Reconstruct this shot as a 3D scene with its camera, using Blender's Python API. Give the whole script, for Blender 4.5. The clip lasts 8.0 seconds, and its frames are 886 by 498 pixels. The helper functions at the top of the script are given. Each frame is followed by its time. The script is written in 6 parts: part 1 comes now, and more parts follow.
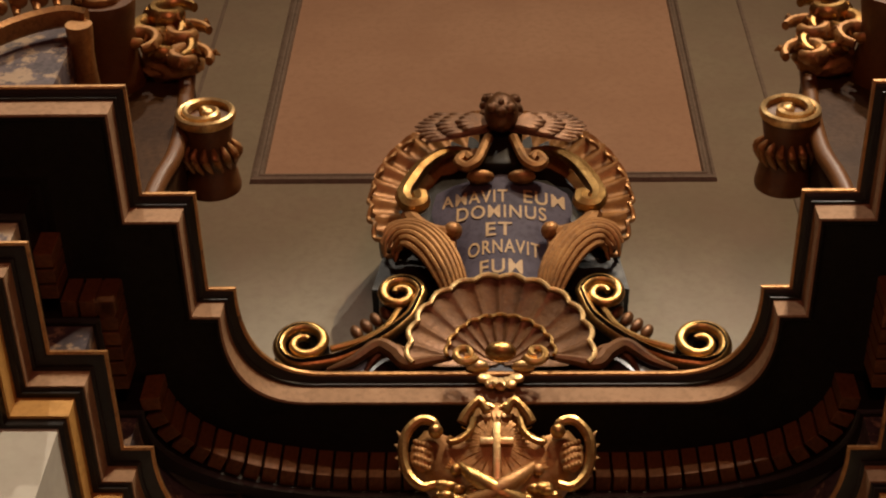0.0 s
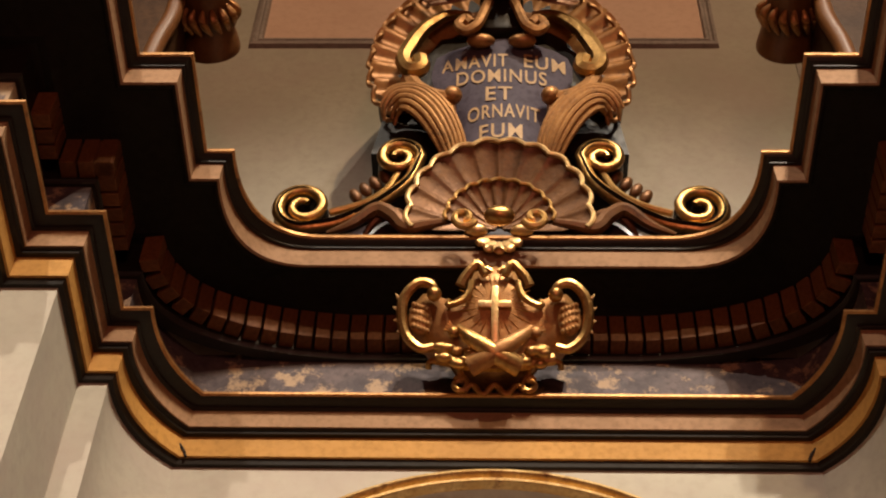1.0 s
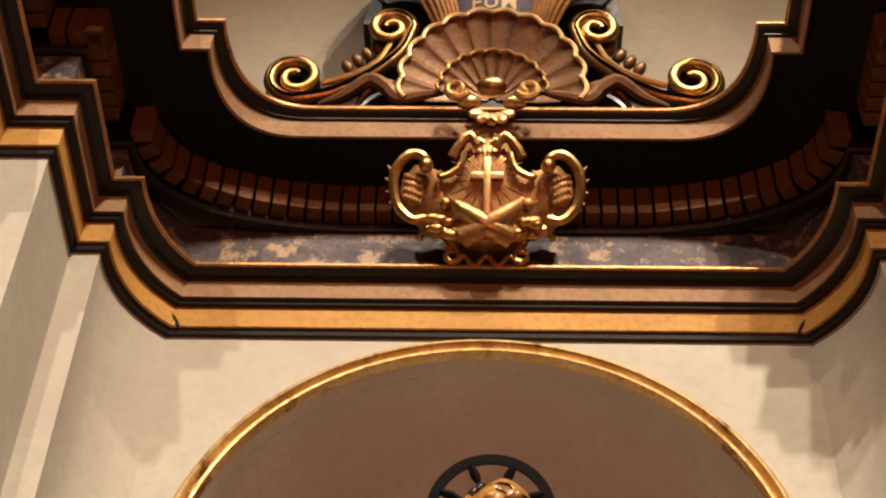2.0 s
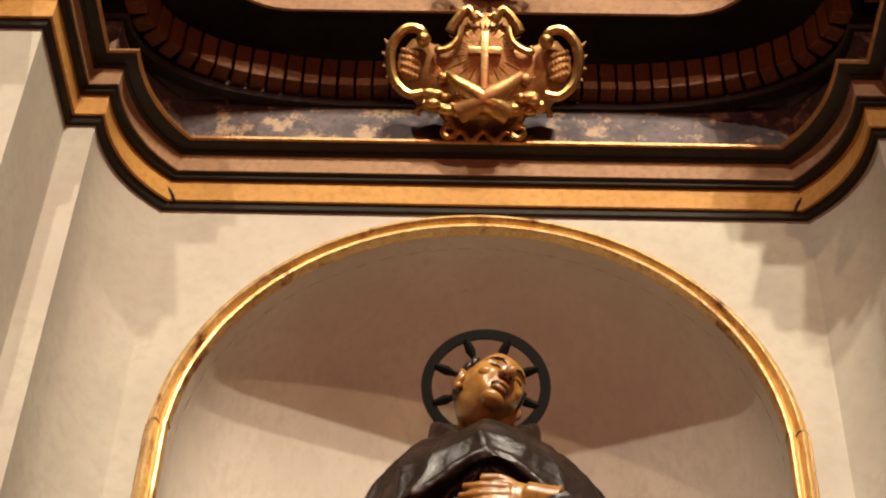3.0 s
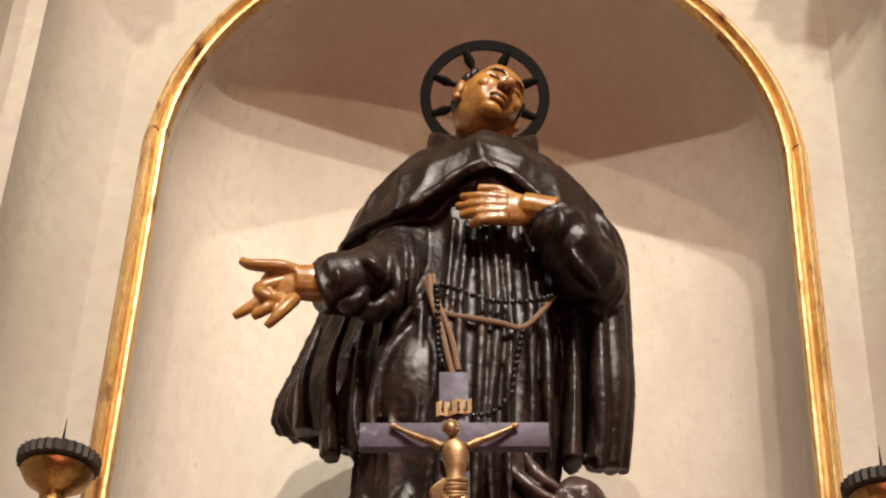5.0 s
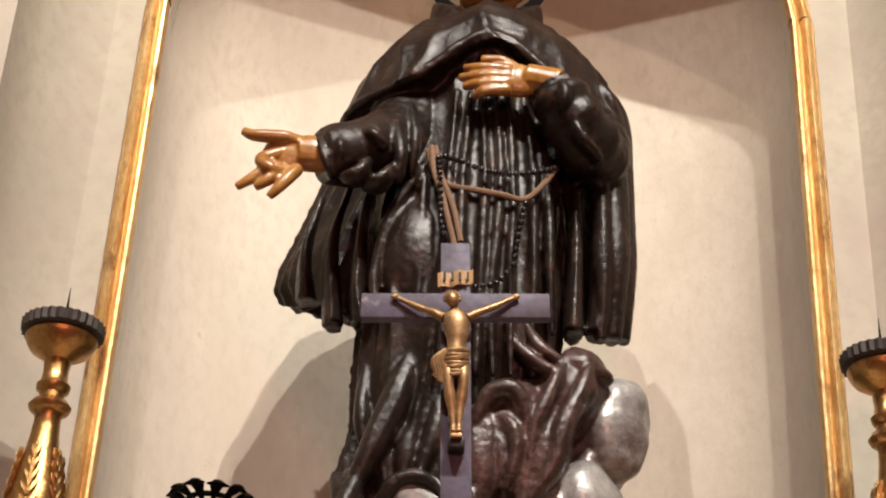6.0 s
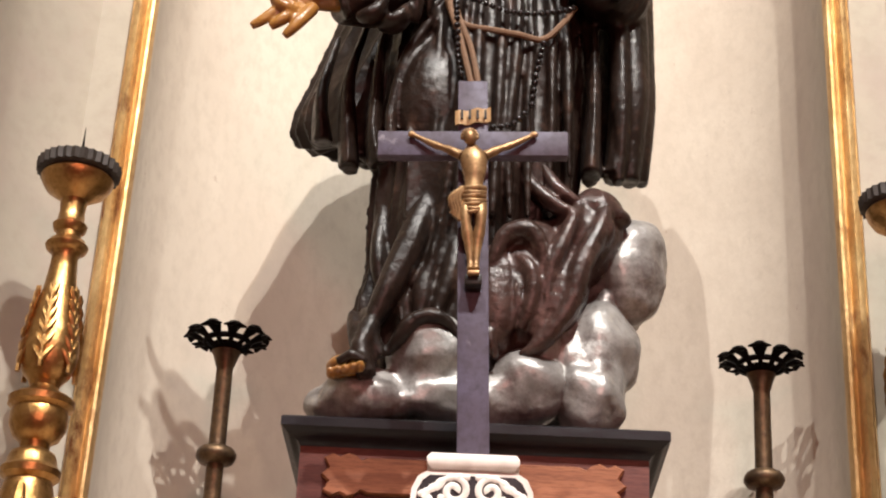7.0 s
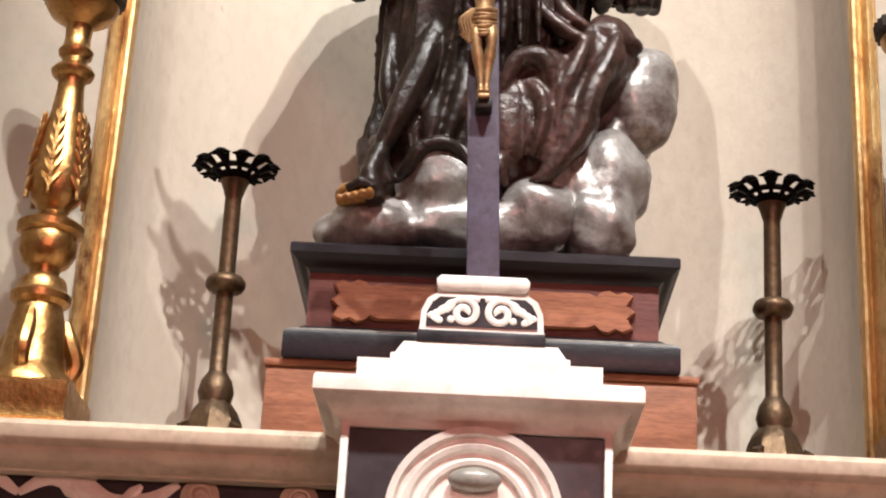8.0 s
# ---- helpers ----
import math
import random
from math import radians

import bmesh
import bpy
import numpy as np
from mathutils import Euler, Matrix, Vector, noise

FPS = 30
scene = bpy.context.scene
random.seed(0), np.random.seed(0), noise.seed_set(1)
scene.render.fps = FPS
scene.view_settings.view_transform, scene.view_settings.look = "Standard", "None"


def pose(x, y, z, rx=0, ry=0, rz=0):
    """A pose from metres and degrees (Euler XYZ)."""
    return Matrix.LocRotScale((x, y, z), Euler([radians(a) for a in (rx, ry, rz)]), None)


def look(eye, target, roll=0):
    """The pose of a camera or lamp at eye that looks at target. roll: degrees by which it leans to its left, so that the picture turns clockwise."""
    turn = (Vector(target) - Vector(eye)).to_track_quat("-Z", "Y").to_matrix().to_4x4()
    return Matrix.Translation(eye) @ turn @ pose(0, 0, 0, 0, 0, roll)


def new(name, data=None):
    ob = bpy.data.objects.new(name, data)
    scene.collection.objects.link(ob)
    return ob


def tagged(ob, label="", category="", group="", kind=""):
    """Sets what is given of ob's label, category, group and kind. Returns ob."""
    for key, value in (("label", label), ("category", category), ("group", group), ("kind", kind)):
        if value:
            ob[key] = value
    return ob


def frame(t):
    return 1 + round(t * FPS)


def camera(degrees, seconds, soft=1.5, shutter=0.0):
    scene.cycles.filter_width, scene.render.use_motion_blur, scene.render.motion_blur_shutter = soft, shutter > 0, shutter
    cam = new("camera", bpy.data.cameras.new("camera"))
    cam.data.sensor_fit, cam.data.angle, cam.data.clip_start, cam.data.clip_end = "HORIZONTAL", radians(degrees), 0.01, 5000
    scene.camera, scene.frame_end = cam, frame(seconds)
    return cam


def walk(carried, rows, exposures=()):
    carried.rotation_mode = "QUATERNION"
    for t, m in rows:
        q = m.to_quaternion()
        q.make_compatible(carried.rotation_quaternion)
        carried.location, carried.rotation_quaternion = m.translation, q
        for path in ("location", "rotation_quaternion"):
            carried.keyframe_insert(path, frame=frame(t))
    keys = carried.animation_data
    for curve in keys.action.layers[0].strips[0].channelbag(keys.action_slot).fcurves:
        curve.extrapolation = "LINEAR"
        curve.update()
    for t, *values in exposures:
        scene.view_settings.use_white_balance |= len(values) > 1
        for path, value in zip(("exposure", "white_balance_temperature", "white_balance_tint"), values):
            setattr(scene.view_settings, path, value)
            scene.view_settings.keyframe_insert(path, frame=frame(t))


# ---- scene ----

cam = camera(28.92, 8.0, soft=2.1)
# seconds, place, turn: a person stands before the altar and tilts the camera down
ROWS = [
    (0.0, -0.0131, -0.0482, 1.6260, 147.287, -1.262, 1.099),
    (0.5, -0.0122, -0.0367, 1.6180, 145.174, -1.389, 0.816),
    (1.0, -0.0097, -0.0202, 1.6124, 143.103, -1.464, 0.829),
    (1.5, -0.0052, -0.0095, 1.6077, 141.063, -1.383, 0.716),
    (3.0, 0.0006, -0.0013, 1.6124, 134.851, -1.648, 0.234),
    (3.5, 0.0012, 0.0015, 1.6148, 132.737, -1.670, -0.002),
    (4.0, 0.0024, -0.0023, 1.6113, 130.260, -1.947, -0.157),
    (4.5, 0.0023, -0.0058, 1.6113, 127.627, -1.996, -0.121),
    (6.0, 0.0101, -0.0044, 1.6092, 120.968, -2.395, -0.108),
    (6.5, 0.0095, 0.0093, 1.5947, 118.842, -2.601, -0.048),
    (7.0, 0.0067, 0.0295, 1.5817, 116.333, -2.732, 0.263),
    (7.5, 0.0059, 0.0485, 1.5576, 114.071, -2.919, 0.367),
    (8.0, 0.0028, 0.0645, 1.5448, 111.421, -2.878, 0.441),
]
EXPOSURES = [(0.0, -0.90, 7000, 11), (1.5, -0.36, 7000, 11), (3.5, -0.18, 6900, 11), (4.5, -0.11, 6600, 11), (6.5, 0.03, 6080, 10), (8.0, 0.22, 5850, 10)]
walk(cam, [(t, pose(x, y, z, rx, ry, rz)) for t, x, y, z, rx, ry, rz in ROWS], EXPOSURES)

# ---- light: dim chapel, spotlights high at both sides behind the visitor ----
world = bpy.data.worlds.new("world")
scene.world = world
world.use_nodes = True
world.node_tree.nodes["Background"].inputs["Color"].default_value = (1.0, 0.60, 0.45, 1)
world.node_tree.nodes["Background"].inputs["Strength"].default_value = 0.02


def spotlight(x, y, z, tx, ty, tz, watts, colour, size, cone, blend):
    lamp = bpy.data.lights.new("spotlight", "SPOT")
    lamp.energy, lamp.color, lamp.shadow_soft_size = watts, colour, size
    lamp.spot_size, lamp.spot_blend = radians(cone), blend
    ob = new("spotlight", lamp)
    ob.matrix_world = look((x, y, z), (tx, ty, tz))
    return tagged(ob, "warm spotlight high in the dim chapel", "lamp")


NICHE_LAMP = (1.0, 0.91, 0.79)
spotlight(2.3, -3.6, 10.3, -0.1, 3.2, 2.7, 3600, NICHE_LAMP, 0.06, 42, 0.9)
spotlight(1.75, -3.6, 10.9, -0.1, 3.2, 2.7, 3300, NICHE_LAMP, 0.06, 42, 0.9)
spotlight(-1.9, -3.6, 10.6, 0.0, 3.2, 2.7, 2500, NICHE_LAMP, 0.06, 42, 0.9)
# weaker and much warmer lamp that reaches the wall above the cornice
spotlight(1.9, -4.6, 9.7, -0.15, 3.2, 7.0, 1850, (1.0, 0.73, 0.46), 0.06, 50, 1.0)
# added low rosy fill behind the visitor: lifts and tints the shadows, no real fitting
lamp = bpy.data.lights.new("globe_lamp", "POINT")
lamp.energy, lamp.color, lamp.shadow_soft_size = 250, (1.0, 0.39, 0.31), 0.40
tagged(new("globe_lamp", lamp), "added warm rosy fill light low in the chapel, with no visible source", "lamp").location = (0.5, -2.4, 3.0)


# ---- materials ----
def material(name, colour, rough=0.6, metal=0.0, colour2=None, scale=6.0, fine=60.0, bump=0.15, contrast=(0.35, 0.65), coat=0.0, dirt=None, dirt_at=(0.6, 0.7), dirt_scale=3.0, stretch=(1, 1, 1), spec=0.5, vary=0.0, grain=0.55):
    m = bpy.data.materials.new(name)
    m.use_nodes = True
    nt = m.node_tree
    n, link = nt.nodes, nt.links
    b = n["Principled BSDF"]
    b.inputs["Metallic"].default_value = metal
    b.inputs["Coat Weight"].default_value = coat
    b.inputs["Specular IOR Level"].default_value = spec
    tc = n.new("ShaderNodeTexCoord")
    mp = n.new("ShaderNodeMapping")
    mp.inputs["Scale"].default_value = stretch
    link.new(tc.outputs["Object"], mp.inputs["Vector"])

    def noisy(s, detail=6.0, rough_=0.6):
        t = n.new("ShaderNodeTexNoise")
        t.inputs["Scale"].default_value, t.inputs["Detail"].default_value, t.inputs["Roughness"].default_value = s, detail, rough_
        link.new(mp.outputs["Vector"], t.inputs["Vector"])
        return t.outputs["Fac"]

    def ramp(fac, a, c):
        r = n.new("ShaderNodeValToRGB")
        r.color_ramp.elements[0].position, r.color_ramp.elements[1].position = a, c
        link.new(fac, r.inputs["Fac"])
        return r.outputs["Color"]

    def mix(fac, a, c):
        x = n.new("ShaderNodeMix")
        x.data_type = "RGBA"
        link.new(fac, x.inputs["Factor"])
        for sock, val in ((x.inputs["A"], a), (x.inputs["B"], c)):
            if isinstance(val, tuple):
                sock.default_value = (*val, 1)
            else:
                link.new(val, sock)
        return x.outputs["Result"]

    colour2 = colour2 or tuple(c * 0.78 for c in colour)
    big = ramp(noisy(scale), *contrast)
    col = mix(big, colour, colour2)
    fine_n = noisy(fine, 3.0)
    col = mix(ramp(fine_n, 0.45, 0.85), col, tuple(c * (1 - 0.5 * grain) for c in colour2))
    if dirt:
        col = mix(ramp(noisy(dirt_scale, 8.0, 0.7), *dirt_at), col, dirt)
    if vary:
        oi = n.new("ShaderNodeObjectInfo")
        hs = n.new("ShaderNodeHueSaturation")
        mr = n.new("ShaderNodeMapRange")
        mr.inputs["To Min"].default_value, mr.inputs["To Max"].default_value = 1 - vary, 1 + vary
        link.new(oi.outputs["Random"], mr.inputs["Value"])
        link.new(mr.outputs["Result"], hs.inputs["Value"])
        link.new(col, hs.inputs["Color"])
        col = hs.outputs["Color"]
    link.new(col, b.inputs["Base Color"])
    mr = n.new("ShaderNodeMapRange")
    mr.inputs["To Min"].default_value, mr.inputs["To Max"].default_value = max(0.02, rough - 0.12), min(1, rough + 0.14)
    link.new(fine_n, mr.inputs["Value"])
    link.new(mr.outputs["Result"], b.inputs["Roughness"])
    if bump:
        bp = n.new("ShaderNodeBump")
        bp.inputs["Strength"].default_value, bp.inputs["Distance"].default_value = bump, 0.006
        link.new(noisy(fine * 0.7, 5.0), bp.inputs["Height"])
        link.new(bp.outputs["Normal"], b.inputs["Normal"])
    return m


PLASTER = material("wall_plaster", (0.385, 0.355, 0.285), 0.85, colour2=(0.325, 0.298, 0.24), scale=2.5, fine=30, bump=0.1, dirt=(0.335, 0.275, 0.235), dirt_at=(0.45, 0.75), dirt_scale=1.6, grain=0.12)
NICHE = material("niche_plaster", (0.56, 0.51, 0.425), 0.8, colour2=(0.47, 0.415, 0.34), scale=3.0, fine=40, bump=0.25, dirt=(0.36, 0.29, 0.23), dirt_at=(0.66, 0.74), dirt_scale=22, stretch=(1, 1, 0.6), grain=0.12)
PANEL_PAINT = material("painted_panel", (0.60, 0.41, 0.31), 0.85, colour2=(0.53, 0.35, 0.26), scale=2.0, fine=30, grain=0.12)
PANEL_TRIM = material("panel_moulding_paint", (0.30, 0.25, 0.22), 0.7, scale=5, fine=50)
PINK = material("rose_fascia_paint", (0.29, 0.165, 0.088), 0.72, spec=0.2, colour2=(0.23, 0.13, 0.068), scale=5, fine=60)
OCHRE = material("ochre_fascia_paint", (0.44, 0.225, 0.055), 0.7, spec=0.2, colour2=(0.35, 0.175, 0.045), scale=4, fine=50)
DARK = material("dark_moulding_paint", (0.014, 0.010, 0.007), 0.45, spec=0.25, scale=8, fine=60)
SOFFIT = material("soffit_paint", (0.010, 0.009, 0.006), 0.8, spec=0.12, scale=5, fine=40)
DENTIL = material("dentil_paint", (0.13, 0.050, 0.017), 0.65, spec=0.2, scale=20, fine=80, vary=0.2)
GILT = material("worn_gilding", (0.56, 0.34, 0.13), 0.33, 1.0, colour2=(0.36, 0.19, 0.06), scale=14, fine=90, bump=0.3, dirt=(0.12, 0.05, 0.02), dirt_at=(0.60, 0.75), dirt_scale=22)
GILT_DULL = material("aged_gilding", (0.42, 0.21, 0.07), 0.45, 0.6, colour2=(0.28, 0.13, 0.045), scale=12, fine=80, bump=0.3, dirt=(0.05, 0.028, 0.015), dirt_at=(0.56, 0.74), dirt_scale=18)
GILT_EDGE = material("bright_gilt_edge", (0.80, 0.57, 0.28), 0.36, 0.9, colour2=(0.56, 0.34, 0.14), scale=25, fine=120, bump=0.2, dirt=(0.16, 0.07, 0.03), dirt_at=(0.62, 0.72), dirt_scale=30)
MARBLE = material("frieze_marble", (0.105, 0.078, 0.078), 0.62, spec=0.2, colour2=(0.055, 0.042, 0.046), scale=11, fine=60, dirt=(0.30, 0.205, 0.13), dirt_at=(0.515, 0.575), dirt_scale=9, bump=0.05)
WHITE_MARBLE = material("white_marble", (0.80, 0.76, 0.70), 0.3, colour2=(0.70, 0.65, 0.58), scale=5, fine=30, bump=0.04)
CREAM_MARBLE = material("cream_marble", (0.66, 0.55, 0.42), 0.32, colour2=(0.50, 0.40, 0.30), scale=6, fine=35, bump=0.05, dirt=(0.36, 0.27, 0.2), dirt_at=(0.6, 0.72), dirt_scale=9)
BLACK_MARBLE = material("black_marble", (0.012, 0.011, 0.013), 0.32, spec=0.2, colour2=(0.05, 0.045, 0.05), scale=8, fine=50, bump=0.03, dirt=(0.25, 0.22, 0.22), dirt_at=(0.66, 0.70), dirt_scale=8)
PURPLE_MARBLE = material("dark_purple_marble", (0.030, 0.021, 0.028), 0.3, spec=0.3, colour2=(0.055, 0.042, 0.048), scale=9, fine=50, bump=0.03, dirt=(0.17, 0.14, 0.14), dirt_at=(0.66, 0.74), dirt_scale=9)
ROBE = material("dark_robe_paint", (0.022, 0.013, 0.0095), 0.36, colour2=(0.008, 0.0045, 0.003), scale=10, fine=75, bump=0.4, dirt=(0.085, 0.048, 0.034), dirt_at=(0.56, 0.78), dirt_scale=16, spec=0.30)
ROBE_WORN = material("worn_brown_drapery_paint", (0.065, 0.036, 0.030), 0.30, colour2=(0.024, 0.013, 0.010), scale=16, fine=75, bump=0.5, dirt=(0.13, 0.085, 0.07), dirt_at=(0.56, 0.76), dirt_scale=20, spec=0.42)
FLESH = material("flesh_coloured_paint", (0.36, 0.182, 0.040), 0.30, colour2=(0.22, 0.092, 0.020), scale=14, fine=60, bump=0.2, coat=0.12, dirt=(0.07, 0.028, 0.008), dirt_at=(0.58, 0.74), dirt_scale=22)
SILVER = material("silver_leaf_cloud", (0.42, 0.41, 0.39), 0.34, 0.35, colour2=(0.22, 0.21, 0.20), scale=7, fine=50, bump=0.5, dirt=(0.11, 0.085, 0.078), dirt_at=(0.51, 0.67), dirt_scale=9)
IRON = material("dark_iron", (0.004, 0.003, 0.0025), 0.6, 0.0, spec=0.04, scale=20, fine=90)
BRONZE = material("aged_bronze", (0.15, 0.095, 0.05), 0.45, 0.8, colour2=(0.07, 0.045, 0.028), scale=18, fine=90, bump=0.3)
MAHOGANY = material("red_wood_panel", (0.155, 0.048, 0.036), 0.45, spec=0.3, colour2=(0.075, 0.02, 0.015), scale=5, fine=50, stretch=(1, 6, 6), bump=0.12)
CEDAR = material("orange_wood_board", (0.37, 0.145, 0.068), 0.5, spec=0.3, colour2=(0.22, 0.075, 0.034), scale=5, fine=40, stretch=(1, 7, 7), bump=0.12)
BOX_WOOD = material("plain_wood_box", (0.31, 0.128, 0.068), 0.55, spec=0.3, colour2=(0.17, 0.065, 0.033), scale=6, fine=40, stretch=(1, 6, 6), bump=0.2)
EBONY = material("black_painted_wood", (0.013, 0.0115, 0.015), 0.36, spec=0.25, scale=9, fine=70, bump=0.15)
CROSS_WOOD = material("grey_violet_cross_paint", (0.10, 0.090, 0.135), 0.55, spec=0.25, colour2=(0.065, 0.05, 0.065), scale=10, fine=60, bump=0.15, dirt=(0.25, 0.23, 0.26), dirt_at=(0.60, 0.7), dirt_scale=16)
BLUE_SLATE = material("blue_grey_tablet_paint", (0.085, 0.072, 0.098), 0.7, spec=0.2, colour2=(0.06, 0.05, 0.066), scale=7, fine=50)
LETTER = material("faded_gold_lettering", (0.46, 0.29, 0.13), 0.6, 0.0, scale=30, fine=90)
CORD = material("brown_cord", (0.16, 0.085, 0.04), 0.7, scale=40, fine=150)
BEAD = material("black_bead", (0.01, 0.008, 0.008), 0.25, scale=40, fine=150, bump=0)
CORPUS = material("brass_figure", (0.40, 0.26, 0.12), 0.42, 0.6, colour2=(0.22, 0.125, 0.055), scale=30, fine=150)
WAX = material("wax_pan", (0.03, 0.022, 0.016), 0.6, scale=20, fine=90)
BROWN_GILT = material("orange_gilt", (0.36, 0.165, 0.045), 0.45, 0.35, colour2=(0.26, 0.11, 0.03), scale=12, fine=80, bump=0.25, dirt=(0.08, 0.04, 0.02), dirt_at=(0.6, 0.75), dirt_scale=14)
SHELL_GILT = material("brown_gilt_shell", (0.17, 0.075, 0.026), 0.42, 0.5, colour2=(0.12, 0.052, 0.02), scale=12, fine=80, bump=0.3, dirt=(0.04, 0.022, 0.014), dirt_at=(0.55, 0.75), dirt_scale=16)
ROOM_PAINT = material("warm_chapel_paint", (0.42, 0.25, 0.17), 0.85, scale=2, fine=20)
FRAME_GILT = material("pale_worn_frame_gilding", (0.72, 0.52, 0.25), 0.44, 0.75, colour2=(0.54, 0.33, 0.12), scale=11, fine=80, bump=0.45, dirt=(0.17, 0.06, 0.02), dirt_at=(0.55, 0.68), dirt_scale=14, stretch=(1, 1, 0.5))
FLOOR_STONE = material("floor_stone", (0.32, 0.17, 0.11), 0.5, scale=2, fine=20)
UMBER = material("umber_volute_paint", (0.050, 0.021, 0.006), 0.6, spec=0.12, colour2=(0.030, 0.012, 0.0035), scale=6, fine=60)
BOSS_STONE = material("grey_green_stone", (0.36, 0.35, 0.30), 0.3, colour2=(0.22, 0.215, 0.19), scale=22, fine=70, bump=0.05)
BROWN_PAINT = material("brown_volute_paint", (0.115, 0.044, 0.012), 0.40, spec=0.4, colour2=(0.10, 0.038, 0.010), scale=6, fine=60)


# ---- mesh helpers ----
def finish(name, bm, mats, smooth=True):
    bmesh.ops.recalc_face_normals(bm, faces=bm.faces)
    me = bpy.data.meshes.new(name)
    for f in bm.faces:
        f.smooth = smooth
    bm.to_mesh(me)
    bm.free()
    for mt in mats if isinstance(mats, (list, tuple)) else [mats]:
        me.materials.append(mt)
    return me


def part(name, bm, mat, parent, label="", smooth=True, sharp=40):
    me = finish(name, bm, mat, smooth)
    if smooth:
        me.set_sharp_from_angle(angle=radians(sharp))
    ob = new(name, me)
    ob.parent = parent
    return tagged(ob, label)


def thing(name, m=None, label="", category="", group="", kind=""):
    ob = new(name)
    ob.empty_display_size = 0.05
    if m is not None:
        ob.matrix_world = m
    return tagged(ob, label, category, group, kind)


def solid(name, bm, mat, label="", category="", group="", kind="", m=None, smooth=True, sharp=40):
    ob = part(name, bm, mat, None, label, smooth, sharp)
    if m is not None:
        ob.matrix_world = m
    return tagged(ob, label, category, group, kind)


def box(bm, x0, x1, y0, y1, z0, z1, bevel=0.0):
    r = bmesh.ops.create_cube(bm, size=1.0)
    vs = r["verts"]
    for v in vs:
        v.co = Vector((x0 + (v.co.x + 0.5) * (x1 - x0), y0 + (v.co.y + 0.5) * (y1 - y0), z0 + (v.co.z + 0.5) * (z1 - z0)))
    if bevel:
        es = list({e for v in vs for e in v.link_edges})
        bmesh.ops.bevel(bm, geom=es, offset=bevel, segments=2, affect="EDGES", profile=0.5)
    return bm


def loft(bm, rings, closed=True, caps=True, mat=0):
    """Quads between rings of equal length."""
    vs = [[bm.verts.new(p) for p in ring] for ring in rings]
    n = len(vs[0])
    for a, b in zip(vs, vs[1:]):
        for i in range(n if closed else n - 1):
            j = (i + 1) % n
            f = bm.faces.new((a[i], a[j], b[j], b[i]))
            f.material_index = mat
    if caps and closed:
        for ring in (vs[0], vs[-1]):
            f = bm.faces.new(ring)
            f.material_index = mat
    return bm


def lathe(bm, profile, segs=32, centre=(0, 0, 0), wob=0.0, lobes=0, mat=0):
    """profile: (radius, height) from below to above."""
    cx, cy, cz = centre
    rings = []
    for r, z in profile:
        ring = []
        for i in range(segs):
            a = 2 * math.pi * i / segs
            rr = max(r, 0.0004) * (1 + (wob * math.cos(lobes * a) if lobes else 0))
            ring.append((cx + rr * math.cos(a), cy + rr * math.sin(a), cz + z))
        rings.append(ring)
    return loft(bm, rings, mat=mat)


def tube(bm, pts, radii, segs=8, flat=1.0, up=Vector((0, 1, 0)), mat=0):
    """A tube along pts; flat squeezes it along up."""
    pts = [Vector(p) for p in pts]
    if not isinstance(radii, (list, tuple)):
        radii = [radii] * len(pts)
    rings = []
    for i, p in enumerate(pts):
        t = (pts[min(i + 1, len(pts) - 1)] - pts[max(i - 1, 0)]).normalized()
        u = up - t * up.dot(t)
        if u.length < 1e-4:
            u = Vector((0, 0, 1)) - t * t.z
        u.normalize()
        s = t.cross(u)
        rings.append([p + (s * math.cos(a) + u * flat * math.sin(a)) * radii[i] for a in (2 * math.pi * k / segs for k in range(segs))])
    return loft(bm, rings, mat=mat)


def ball(bm, c, r, segs=16, rings=10, turn=None, noise_amp=0.0, noise_scale=4.0, mat=0):
    """An ellipsoid; r is a radius or three of them."""
    r = (r, r, r) if not isinstance(r, (list, tuple)) else r
    start = len(bm.verts)
    got = bmesh.ops.create_uvsphere(bm, u_segments=segs, v_segments=rings, radius=1.0)["verts"]
    for v in got:
        q = Vector((v.co.x * r[0], v.co.y * r[1], v.co.z * r[2]))
        if noise_amp:
            q *= 1 + noise_amp * noise.noise(Vector(v.co) * noise_scale + Vector(c) * 9)
        if turn is not None:
            q = turn @ q
        v.co = q + Vector(c)
    if mat:
        for f in {f for v in got for f in v.link_faces}:
            f.material_index = mat
    return bm


def smoothpath(pts, per=6):
    """Catmull-Rom through pts."""
    p = [Vector(q) for q in pts]
    p = [p[0] * 2 - p[1]] + p + [p[-1] * 2 - p[-2]]
    out = []
    for i in range(1, len(p) - 2):
        for k in range(per):
            t = k / per
            a, b, c, d = p[i - 1], p[i], p[i + 1], p[i + 2]
            out.append(0.5 * ((2 * b) + (c - a) * t + (2 * a - 5 * b + 4 * c - d) * t * t + (3 * b - a - 3 * c + d) * t ** 3))
    out.append(p[-2])
    return out


def spiral(cx, cz, r0, r1, a0, turns, n=40):
    """Points (x, 0, z) of a spiral from r0 at angle a0 inwards to r1."""
    out = []
    for i in range(n + 1):
        t = i / n
        a = a0 + turns * 2 * math.pi * t
        r = r0 + (r1 - r0) * t
        out.append(Vector((cx + r * math.cos(a), 0, cz + r * math.sin(a))))
    return out


# ---- plan of the altar wall: recessed bay, curved corners, then two breaks forward ----
WALL_Y = 3.21


